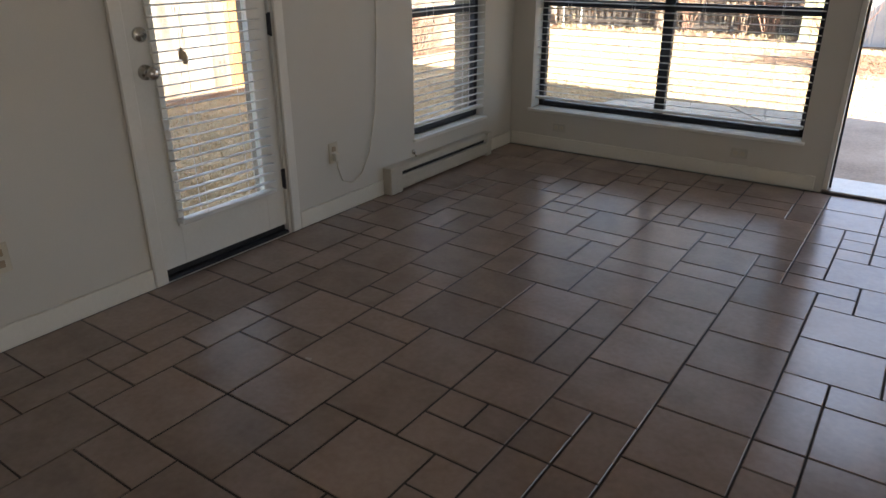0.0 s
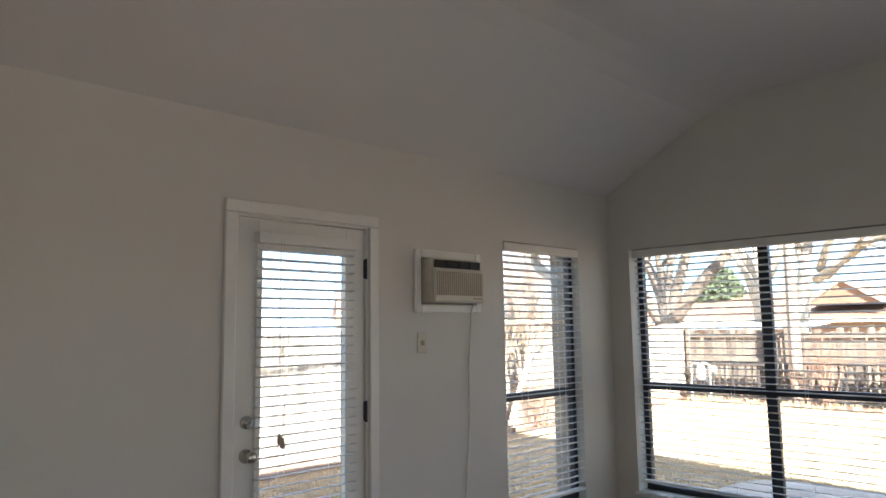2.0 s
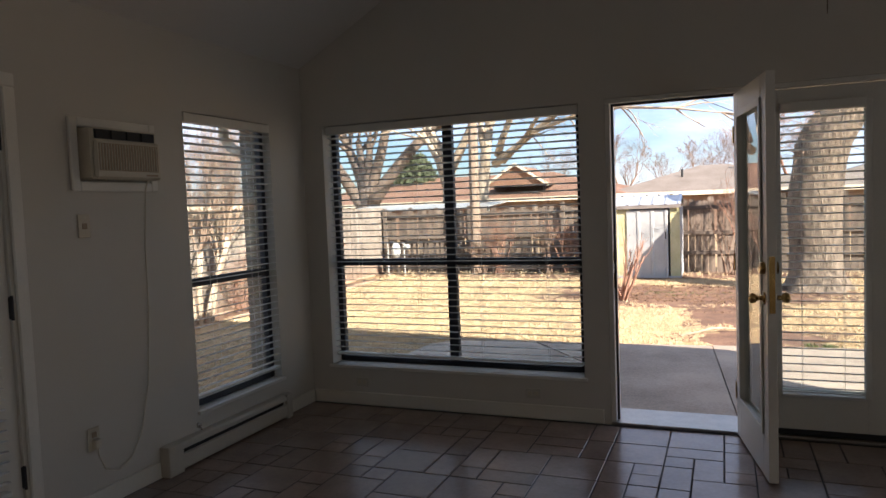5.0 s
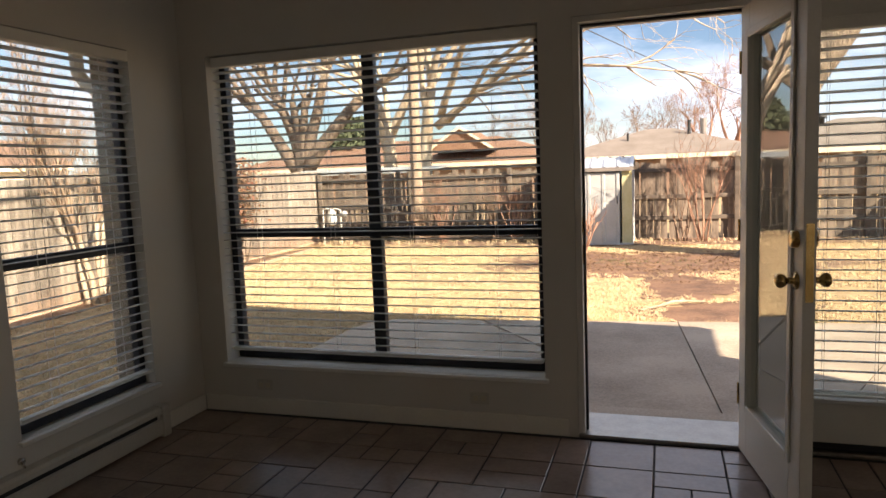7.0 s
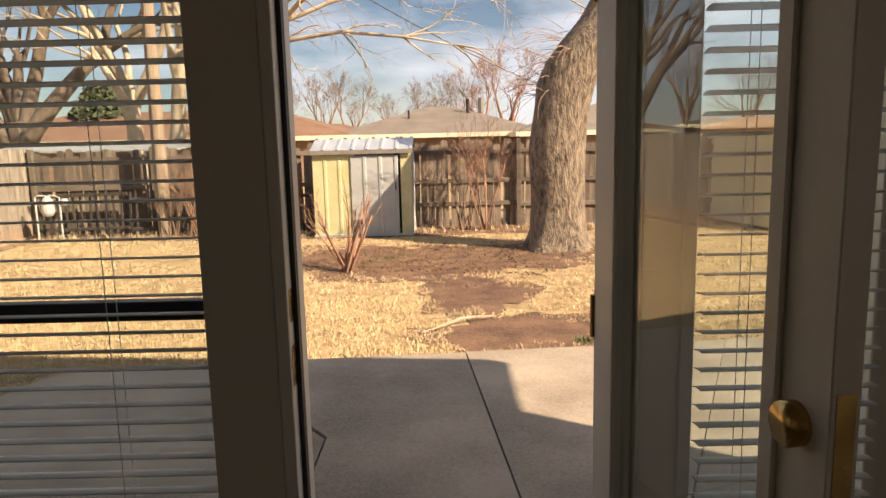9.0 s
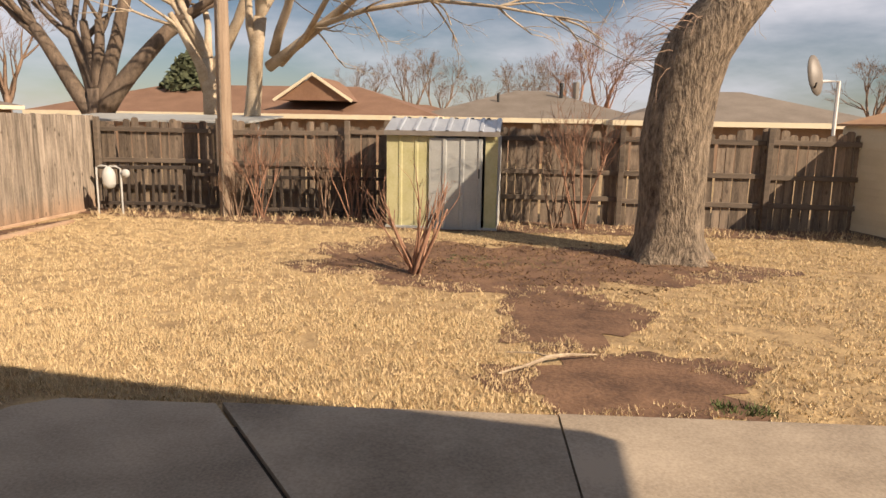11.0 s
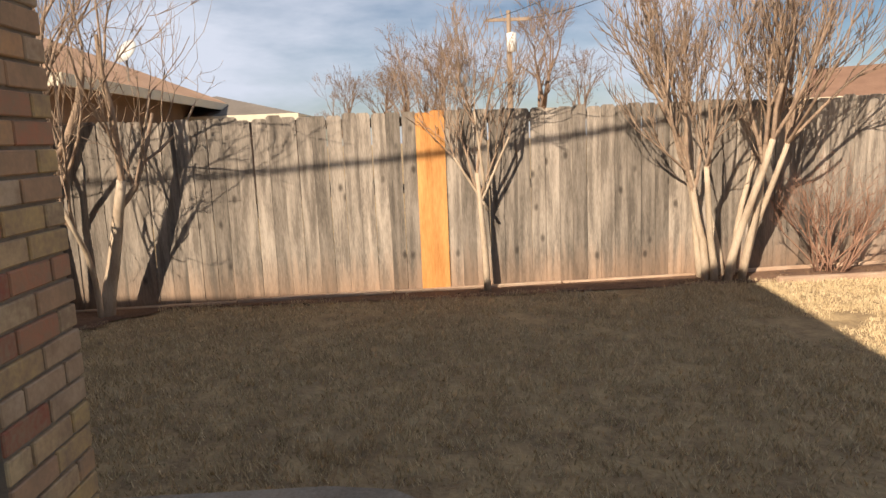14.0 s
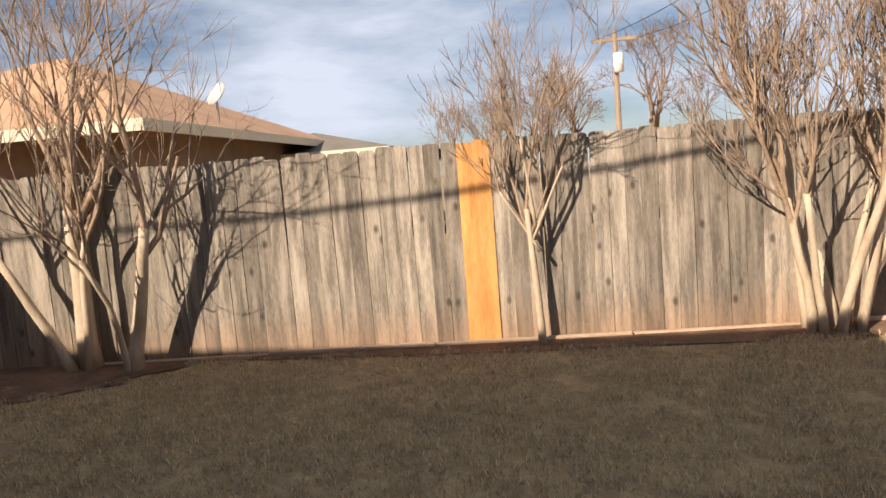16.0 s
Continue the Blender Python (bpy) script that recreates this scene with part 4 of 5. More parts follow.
part("front_panel", ribbed(0.78, H - 0.06, 3), M_GREENMETAL, sd, at=pose(0, 0.03, 0.02))
part("door", ribbed(0.86, H - 0.10, 3, 0.016), M_WHITEMETAL, sd, "pale ribbed sliding door", pose(0.70, 0.0, 0.02))
part("corner_post", Geo().slab(0, 0.2, 0, 0.04, 0, H - 0.04, 0.004), M_GREENMETAL, sd, at=pose(W - 0.2, 0.02, 0))
part("side_panel", ribbed(D, H - 0.03, 4), M_WHITEMETAL, sd, at=pose(W, 0.06, 0, 0, 0, 90))
part("side_panel", ribbed(D, H - 0.03, 4), M_WHITEMETAL, sd, at=pose(0, 0.06 + D, 0, 0, 0, -90))
part("back_panel", ribbed(W, H - 0.03, 6), M_WHITEMETAL, sd, at=pose(W, 0.06 + D, 0, 0, 0, 180))
part("roof", ribbed(W + 0.06, 0.68, 7, 0.025), M_ROOFMETAL, sd, "galvanised ribbed roof", pose(-0.03, -0.05, H + 0.02, -72, 0, 0))
part("roof", ribbed(W + 0.06, 0.68, 7, 0.025), M_ROOFMETAL, sd, "galvanised ribbed roof", pose(W + 0.03, D + 0.19, H + 0.02, -72, 0, 180))
part("eave_strip", Geo().slab(-0.03, W + 0.03, -0.06, -0.03, H - 0.05, H + 0.03, 0.004), M_DISH, sd, "dark eave strip")
part("door_handle", Geo().slab(1.50, 1.52, -0.03, -0.016, 0.85, 1.0, 0.003), M_DARK, sd)
part("base_rail", Geo().slab(-0.02, W + 0.02, -0.01, 0.06, 0, 0.05, 0.004), M_WHITEMETAL, sd)

rs = thing("sided_shed", "cream lap-sided garden shed with a low gable and a plank door", "shed")
rsm = pose(8.38, 10.5, LAWN, 0, 0, 14)
SL, SW, SH = 2.3, 1.72, 1.80
RISE = 0.20
body = part("body", Geo().box(0.02, SW - 0.02, 0.02, SL - 0.02, 0, SH), M_SIDING, rs, at=rsm)


def lap(a, b):
    """One lap of siding, thick at its lower edge."""
    i = Geo()
    i.v = [(a, 0.0, 0), (b, 0.0, 0), (b, 0.012, 0.12), (a, 0.012, 0.12), (a, 0.019, 0), (b, 0.019, 0), (b, 0.019, 0.12), (a, 0.019, 0.12)]
    i.f = [(0, 1, 2, 3), (1, 0, 4, 5), (3, 2, 6, 7), (0, 3, 7, 4), (2, 1, 5, 6)]
    return i


for k in range(14):
    z = 0.06 + k * 0.122
    part("siding_board", lap(0, SL), M_SIDING, body, at=pose(0, SL, z, 0, 0, -90))
    for a, b in (((0, 0.22), (1.50, SW)) if z < 1.62 else ((0, SW),)):
        part("siding_board", lap(a, b), M_SIDING, body, at=pose(0, 0, z))
part("skid", Geo().slab(0.0, SW, 0.01, SL - 0.01, 0, 0.055, 0.006), M_RAIL, rs, "dark base skid", rsm)
for x0, x1 in ((0.255, 0.858), (0.866, 1.465)):
    part("door_leaf", Geo().slab(x0, x1, -0.014, 0.015, 0.075, 1.66, 0.004), M_SIDING, rs, "cream plank door leaf", rsm)
part("door_trim", frame_geo("y", -0.022, 0.012, 0.215, 1.505, 0.058, 1.70, 0.036), M_RAIL, rs, "dark weathered door frame", rsm)
part("door_knob", knob(Geo(), (0.80, -0.014, 0.85), "y", -1), M_DARK, rs, at=rsm)
for z in (0.35, 1.42):
    part("hinge", Geo().slab(0.235, 0.36, -0.026, -0.0145, z, z + 0.05, 0.003), M_DARK, rs, at=rsm)
part("gable", Geo().prism([(0.0, SH + 0.001), (SW, SH + 0.001), (SW / 2, SH + RISE)], -0.03, 0.0), M_SIDING, rs, at=rsm @ pose(0, 0.0, 0, 90, 0, 0))
part("gable", Geo().prism([(0.0, SH + 0.001), (SW, SH + 0.001), (SW / 2, SH + RISE)], -0.03, 0.0), M_SIDING, rs, at=rsm @ pose(0, SL - 0.03, 0, 90, 0, 0))
for a, b in ((-0.08, SW / 2), (SW + 0.08, SW / 2)):
    g = Geo()
    za, zb = SH - 0.02, SH + RISE + 0.005
    g.v = [(a, -0.09, za), (b, -0.09, zb), (b, SL + 0.06, zb), (a, SL + 0.06, za), (a, -0.09, za + 0.035), (b, -0.09, zb + 0.035), (b, SL + 0.06, zb + 0.035), (a, SL + 0.06, za + 0.035)]
    g.f = [(3, 2, 1, 0), (4, 5, 6, 7), (0, 1, 5, 4), (1, 2, 6, 5), (2, 3, 7, 6), (3, 0, 4, 7)]
    part("roof_sheet", g, M_ROOFEDGE, rs, "rusty brown roof sheet", rsm)
    part("rake_trim", Geo().tube([(a, -0.098, za + 0.006), (b, -0.098, zb + 0.006)], 0.022, 4), M_WHITE, rs, "white rake board", rsm)
part("corner_trim", Geo().slab(-0.012, 0.05, -0.015, 0.03, 0.056, SH - 0.005, 0.004), M_WHITE, rs, at=rsm)
part("corner_trim", Geo().slab(SW - 0.05, SW + 0.012, -0.015, 0.03, 0.056, SH - 0.005, 0.004), M_WHITE, rs, at=rsm)


# ---- trees ----
def limb(g, p, d, length, r, depth, rr, kids=(2, 3), shrink=0.68, spread=34, up=0.25, bend=10, sides=7, minr=0.004, split_at=0.55):
    """A tapering, bending limb with side limbs, down to twigs."""
    n = 4 if depth > 0 else 3
    pts, rad = [Vector(p)], [r]
    d = Vector(d).normalized()
    for k in range(n):
        d = (d + Vector((rr.gauss(0, 1), rr.gauss(0, 1), rr.gauss(0, 1))) * math.tan(radians(bend)) * 0.6 + Vector((0, 0, up * 0.25))).normalized()
        pts.append(pts[-1] + d * length / n)
        rad.append(max(minr * 0.5, r * (1 - (k + 1) / n * (0.45 if depth > 0 else 0.85))))
    g.tube(pts, rad, max(3, sides), cap=False)
    if depth <= 0:
        return
    for _ in range(rr.randint(*kids)):
        k = rr.choice([i for i in range(1, n + 1) if i / n >= split_at])
        ax = d.orthogonal().normalized()
        ax.rotate(Matrix.Rotation(rr.uniform(0, 6.283), 3, d))
        nd = (d + ax * math.tan(radians(spread * rr.uniform(0.6, 1.3)))).normalized()
        limb(g, pts[k], nd, length * shrink * rr.uniform(0.75, 1.2), max(minr, rad[k] * rr.uniform(0.48, 0.72)), depth - 1, rr, kids, shrink, spread, up, bend, max(3, sides - 1), minr, split_at)


def bare_tree(name, label, at, stems, bark, depth=4, seed=1, sides=8, kids=(2, 3), shrink=0.68, spread=32, up=0.25, bend=9, minr=0.004, group="", twig=None, split_at=0.55, category="tree", trunk_bend=1.0):
    """stems: (offset, direction, length, radius)."""
    rr = random.Random(seed)
    t = thing(name, label, category, at, group)
    cr = Geo()
    cr.smooth = True
    for off, d, length, r in stems:
        p = Vector(off)
        d = Vector(d).normalized()
        pts, rad = [p - d * 0.06], [r * 1.12]
        for k in range(5):
            d = (d + Vector((rr.gauss(0, 1), rr.gauss(0, 1), 0)) * math.tan(radians(bend)) * 0.35 * trunk_bend).normalized()
            pts.append(pts[-1] + d * length / 5)
            rad.append(r * (1 - 0.38 * (k + 1) / 5))
        tr = Geo()
        tr.smooth = True
        part("trunk", tr.tube(pts, rad, sides), bark, t)
        for _ in range(rr.randint(*kids) + 1):
            ax = d.orthogonal().normalized()
            ax.rotate(Matrix.Rotation(rr.uniform(0, 6.283), 3, d))
            nd = (d + ax * math.tan(radians(spread * rr.uniform(0.3, 1.0)))).normalized()
            k = rr.choice((4, 5, 5))
            limb(cr, pts[k], nd, length * shrink * rr.uniform(0.8, 1.2), rad[k] * rr.uniform(0.55, 0.85), depth - 1, rr, kids, shrink, spread, up, bend, max(4, sides - 2), minr, split_at)
    part("crown", cr, twig or bark, t, "bare branches")
    return t


# great trunk in the lawn
bt = thing("tree", "large rough-barked bare shade tree in the lawn", "tree", (4.42, 9.3, LAWN))
rr = random.Random(5)
g = Geo()
g.smooth = True
prof = [(0.0, 0, -0.05, 0.60), (0.0, 0, 0.10, 0.50), (-0.01, 0, 0.3, 0.435), (-0.01, 0, 0.7, 0.415), (-0.02, 0, 1.1, 0.425), (-0.03, 0, 1.5, 0.435), (0.0, 0, 1.85, 0.43), (0.05, 0, 2.2, 0.425), (0.12, 0, 2.55, 0.45), (0.26, 0, 2.85, 0.47), (0.48, 0, 3.15, 0.46), (0.75, 0.05, 3.5, 0.42), (1.0, 0.1, 4.0, 0.38), (1.15, 0.1, 4.6, 0.34)]
S = 40
for x, y, z, r in prof:
    for s in range(S):
        a = 2 * math.pi * s / S
        fl = 1 + (0.16 * max(0, 1 - z / 0.35) * math.sin(5 * a + 0.6)) + 0.035 * noise.noise(Vector((math.cos(a) * 2.2, math.sin(a) * 2.2, z * 1.7)))
        fl += 0.022 * noise.noise(Vector((math.cos(a) * 8, math.sin(a) * 8, z * 4)))
        g.v.append((x + r * fl * math.cos(a), y + r * fl * math.sin(a), z))
for k in range(len(prof) - 1):
    for s in range(S):
        g.f.append((k * S + s, k * S + (s + 1) % S, (k + 1) * S + (s + 1) % S, (k + 1) * S + s))
part("trunk", g, M_BARK, bt)
g = Geo()
g.smooth = True
for d, L, r in (((0.5, 0.1, 1), 3.2, 0.28), ((0.9, -0.5, 0.9), 3.0, 0.22), ((0.2, 0.7, 1), 3.0, 0.22), ((-0.25, -0.1, 1), 2.6, 0.14)):
    limb(g, (1.12, 0.1, 4.5), d, L, r, 4, rr, (2, 3), 0.7, 34, 0.1, 10, 8, 0.006)
part("crown", g, M_BARK, bt, "bare branches")
g = Geo()
for k in range(46):
    z = rr.uniform(2.35, 3.6)
    a = rr.uniform(2.2, 4.2)
    x, y = 0.15 + (z - 2.4) * 0.35 + 0.42 * math.cos(a), 0.42 * math.sin(a)
    pts, d = [Vector((x, y, z))], Vector((math.cos(a), math.sin(a), rr.uniform(0.0, 0.7))).normalized()
    for _ in range(6):
        d = (d + Vector((rr.gauss(0, 0.12), rr.gauss(0, 0.12), -0.16 + rr.gauss(0, 0.12)))).normalized()
        pts.append(pts[-1] + d * rr.uniform(0.08, 0.17))
    g.tube(pts, [0.007, 0.006, 0.005, 0.004, 0.0035, 0.003, 0.002], 3, cap=False)
tagged(part("shoot", g, M_TWIG, bt, "thin drooping shoots"), kind="stuff")

# shrub in the dirt
bare_tree("shrub", "bare many-stemmed shrub in the dirt", (1.28, 7.66, LAWN),
          [((rng.uniform(-0.08, 0.08), rng.uniform(-0.08, 0.08), 0), (rng.uniform(-0.62, 0.62), rng.uniform(-0.5, 0.5), 1), rng.uniform(0.62, 0.98), rng.uniform(0.013, 0.022)) for _ in range(14)],
          M_REDTWIG, 2, 21, 6, (1, 2), 0.45, 24, 0.3, 7, 0.003, category="shrub")
# crape myrtles along the west fence
ms = []
for k in range(9):
    a = k * 0.72 + rng.uniform(-0.2, 0.2)
    ms.append(((0.15 * math.cos(a), 0.20 * math.sin(a), 0), (0.07 * math.cos(a), 0.13 * math.sin(a), 1), rng.uniform(1.1, 1.5), rng.uniform(0.036, 0.052)))
bare_tree("crape_myrtle", "many-stemmed bare crape myrtle with smooth pale trunks", (-4.93, 4.33, LAWN), ms, M_MYRTLE, 5, 8, 8, (2, 4), 0.70, 25, 0.45, 10, 0.0045, "crape myrtles", M_TANTWIG, 0.2)
bare_tree("crape_myrtle", "young slender bare crape myrtle by the fence", (-4.86, 1.98, LAWN), [((0, 0, 0), (0, 0.0, 1), 1.22, 0.036), ((0.0, 0.0, 0.85), (0.0, -0.55, 1), 0.6, 0.015), ((0.0, 0.0, 0.95), (0.05, 0.45, 1), 0.65, 0.016), ((0.0, 0.0, 1.05), (0.1, -0.1, 1), 0.75, 0.018)], M_MYRTLE, 5, 5, 7, (2, 3), 0.76, 30, 0.45, 8, 0.0035, "crape myrtles", M_TANTWIG, 0.2, trunk_bend=0.25)
bare_tree("crape_myrtle", "forked bare crape myrtle with pale leaning trunks", (-4.66, -2.02, LAWN), [((-0.05, -0.06, 0), (0.0, -0.16, 1), 1.5, 0.098), ((0.06, -0.16, 0), (0.06, -0.30, 1), 1.25, 0.052), ((0.10, 0.02, 0), (0.1, 0.02, 1), 1.3, 0.04)], M_MYRTLE, 5, 3, 9, (2, 3), 0.78, 30, 0.4, 11, 0.0034, "crape myrtles", M_TANTWIG, 0.2)
bare_tree("crape_myrtle", "slim bare crape myrtle with a leaning trunk", (-4.56, -1.57, LAWN), [((0, 0, 0), (0.02, 0.15, 1), 1.35, 0.072), ((0.05, -0.03, 0), (0.1, 0.02, 1), 1.2, 0.03)], M_MYRTLE, 5, 9, 8, (2, 3), 0.78, 30, 0.4, 11, 0.0034, "crape myrtles", M_TANTWIG, 0.2)
bare_tree("bush", "bare twiggy reddish bush at the fence foot", (-5.0, 5.48, LAWN), [((rng.uniform(-0.1, 0.1), rng.uniform(-0.2, 0.2), 0), (rng.uniform(-0.3, 0.4), rng.uniform(-0.75, 0.75), 1), rng.uniform(0.45, 0.7), 0.009) for _ in range(26)], M_REDTWIG, 3, 31, 4, (2, 3), 0.6, 30, 0.1, 9, 0.002, category="shrub", split_at=0.2)
rb = bare_tree("bush", "tall shrub with sparse dark reddish leaves at the fence", (-5.1, 7.95, LAWN), [((rng.uniform(-0.1, 0.1), rng.uniform(-0.12, 0.12), 0), (rng.uniform(-0.12, 0.15), rng.uniform(-0.28, 0.28), 1), rng.uniform(1.0, 1.4), 0.014) for _ in range(15)], M_BARKDARK, 2, 33, 5, (2, 3), 0.5, 26, 0.3, 8, 0.003, category="shrub", split_at=0.4)
g = Geo()
for _ in range(1500):
    c = Vector((rng.gauss(0, 0.16), rng.gauss(0.08, 0.27), rng.uniform(0.75, 2.05)))
    u = Vector((rng.gauss(0, 1), rng.gauss(0, 1), rng.gauss(0, 1))).normalized() * rng.uniform(0.022, 0.04)
    w = u.orthogonal() * 0.5
    g.poly([c - u, c + w, c + u, c - w])
part("leaves", g, M_REDLEAF, rb, "sparse reddish leaves")
for k, (x, y, s, seed) in enumerate(((-2.2, 11.75, 1.35, 41), (-1.0, 11.8, 1.5, 42), (-0.45, 11.7, 1.25, 43), (3.0, 11.65, 1.5, 44), (3.4, 11.6, 1.95, 45), (-2.6, 11.7, 0.9, 46))):
    bare_tree("bush", "leggy bare bush in front of the back fence", (x, y, LAWN), [((rng.uniform(-0.1, 0.1), rng.uniform(-0.08, 0.08), 0), (rng.uniform(-0.3, 0.3), rng.uniform(-0.2, 0.2), 1), s * rng.uniform(0.5, 0.75), 0.015) for _ in range(9)], M_TWIG if k % 2 else M_REDTWIG, 3, seed, 5, (2, 3), 0.55, 28, 0.3, 9, 0.0035, "bushes before the back fence", category="shrub", split_at=0.2)

# utility pole in the yard, trees and houses beyond
up = thing("utility_pole", "tall weathered wooden utility pole by the fence", "pole", (-2.78, 11.75, LAWN))
part("pole", Geo().tube([(0, 0, -0.05), (0, 0, 2), (0.02, 0, 5), (0.03, 0, 8.5)], [0.135, 0.125, 0.11, 0.09], 14), M_POLE, up)
part("conduit", Geo().tube([(-0.02, -0.145, 0), (-0.01, -0.13, 2.2), (0.0, -0.12, 4.5)], 0.018, 8), M_RAIL, up)
bare_tree("tree", "big dark bare tree with spreading limbs behind the fence", (-8.5, 17.0, LAWN - 0.1), [((0, 0, 0), (0.05, 0, 1), 2.6, 0.45), ((0, 0, 1.6), (-0.95, 0, 1), 3.2, 0.24), ((0, 0, 1.9), (0.75, 0, 1), 3.2, 0.26), ((0, 0, 1.7), (-0.35, 0.2, 1), 3.3, 0.22), ((0, 0, 2), (0.2, 0.1, 1), 3.2, 0.22)], M_BARKDARK, 4, 12, 9, (2, 3), 0.7, 30, 0.15, 9, 0.008)
bare_tree("tree", "pale sycamore with a straight mottled trunk", (-5.75, 17.4, LAWN), [((0, 0, 0), (0.03, 0, 1), 3.3, 0.29), ((0, 0, 2.6), (0.5, 0, 1), 3.2, 0.17), ((0, 0, 2.5), (-0.2, 0.1, 1), 3.2, 0.16)], M_SYC, 4, 14, 10, (2, 3), 0.72, 32, 0.1, 9, 0.007, "sycamores")
bare_tree("tree", "pale leaning sycamore with long overhanging limbs", (-4.35, 16.3, LAWN), [((0, 0, 0), (0.24, 0, 1), 4.2, 0.24), ((0.7, 0, 3.0), (1.1, -0.35, 0.75), 4.0, 0.12), ((0.8, 0, 3.3), (0.5, -0.6, 0.8), 3.4, 0.11)], M_SYC, 4, 17, 10, (2, 3), 0.7, 34, 0.0, 12, 0.006, "sycamores")
ol = thing("overhanging_limb", "long bare sycamore limbs reaching over the yard", "branch", (-3.4, 16.3, 2.75))
rr = random.Random(8)
for pts, r in (([(0, 0, 0), (1.0, -0.6, 0.75), (2.3, -1.1, 1.05), (3.8, -1.7, 1.15), (5.2, -2.1, 0.95), (6.3, -2.5, 0.7)], 0.085), ([(0.6, -0.3, 0.4), (1.6, -1.4, 1.3), (3.0, -2.6, 1.8), (4.6, -3.4, 2.0), (6.4, -4.0, 1.9), (8.0, -4.4, 1.6)], 0.07)):
    g = Geo()
    g.smooth = True
    n = len(pts)
    g.tube(pts, [r * (1 - 0.8 * k / (n - 1)) for k in range(n)], 7)
    for k in range(1, n):
        for _ in range(3):
            d = Vector((rr.uniform(0.2, 1), rr.uniform(-0.6, 0.3), rr.uniform(-0.7, 0.5)))
            limb(g, pts[k], d, rr.uniform(0.7, 1.3), r * 0.3, 2, rr, (2, 3), 0.7, 36, -0.15, 14, 5, 0.005)
    part("limb", g, M_SYC, ol)
rng = random.Random(77)


def far_tree(x, y, h, seed, mat=M_TWIG, wide=28):
    bare_tree("tree", "distant bare winter tree beyond the roofs", (x, y, LAWN), [((0, 0, 0), (0.03, 0, 1), h * 0.32, h * 0.028), ((0, 0, h * 0.25), (-0.35, 0, 1), h * 0.3, h * 0.016), ((0, 0, h * 0.25), (0.35, 0.1, 1), h * 0.3, h * 0.016)], mat, 5, seed, 5, (3, 3), 0.66, wide, 0.15, 11, h * 0.0013, "distant bare trees")


for k, (x, y, h) in enumerate(((-10, 52, 6.5), (-7, 55, 7.4), (-4.4, 52, 6.8), (-1.5, 56, 6.0), (1.5, 50, 6.3), (5.5, 52, 8.2), (7.6, 54, 9.0), (3.4, 58, 7.0), (-36, 42, 8), (-33, 36, 7), (-28, 38, 9.5), (24, 48, 6.5), (28, 50, 7.2), (33, 52, 6.0), (-38, 8.6, 9.4), (-38, 1.0, 7.0), (-40, 3.0, 7.4), (-42, 2.0, 7.2), (-38, -2.5, 5.6), (-45, 12.5, 7.0), (-41, 4.6, 7.6), (-39, -0.6, 6.2), (-30, 28, 6.5), (-27, 31, 7.0))):
    far_tree(x, y, h, 100 + k, M_REDTWIG if k in (5, 6) else M_TWIG, 34 if k == 14 else 27)
cf = thing("tree", "dark green conifer beyond the roofs", "tree", (-14.4, 34, LAWN))
g = Geo()
for _ in range(2600):
    h = rng.random()
    a, r = rng.uniform(0, 6.283), (1.7 * (1 - abs(h - 0.45) * 1.2)) * rng.uniform(0.35, 1.0)
    c = Vector((r * math.cos(a), r * math.sin(a), 2.0 + h * 2.9))
    u = Vector((rng.gauss(0, 1), rng.gauss(0, 1), rng.gauss(0, 0.6))).normalized() * rng.uniform(0.12, 0.28)
    w = u.orthogonal() * 0.4
    g.poly([c - u, c + w, c + u, c - w])
part("crown", g, M_NEEDLE, cf)
part("trunk", Geo().tube([(0, 0, -0.1), (0, 0, 3.2)], [0.22, 0.1], 8), M_BARKDARK, cf)


def hip_house(label, cx, cy, w, d, eave, ridge, roofmat, rz=0, inset=None, over=0.5, wallmat=M_FARWALL):
    """A low house with a hipped roof; w along its ridge."""
    h = thing("house", label, "house", (cx, cy, LAWN), "neighbouring houses")
    h.rotation_euler = (0, 0, radians(rz))
    inset = d / 2 if inset is None else inset
    part("wall", Geo().box(-w / 2 + over, w / 2 - over, -d / 2 + over, d / 2 - over, 0, eave - LAWN), wallmat, h)
    z0, z1 = eave - LAWN, ridge - LAWN
    g = Geo()
    g.v = [(-w / 2, -d / 2, z0), (w / 2, -d / 2, z0), (w / 2, d / 2, z0), (-w / 2, d / 2, z0), (-w / 2 + inset, 0, z1), (w / 2 - inset, 0, z1)]
    g.f = [(0, 1, 5, 4), (1, 2, 5), (2, 3, 4, 5), (3, 0, 4), (3, 2, 1, 0)]
    part("roof", g, roofmat, h)
    part("fascia", frame_geo_flat(w + 0.06, d + 0.06, z0 - 0.20, z0 - 0.001), M_FASCIA, h, "pale fascia board")
    return h


def frame_geo_flat(w, d, z0, z1, t=0.06):
    g = Geo()
    g.box(-w / 2, w / 2, -d / 2, -d / 2 + t, z0, z1).box(-w / 2, w / 2, d / 2 - t, d / 2, z0, z1)
    g.box(-w / 2, -w / 2 + t, -d / 2 + t, d / 2 - t, z0, z1).box(w / 2 - t, w / 2, -d / 2 + t, d / 2 - t, z0, z1)
    return g


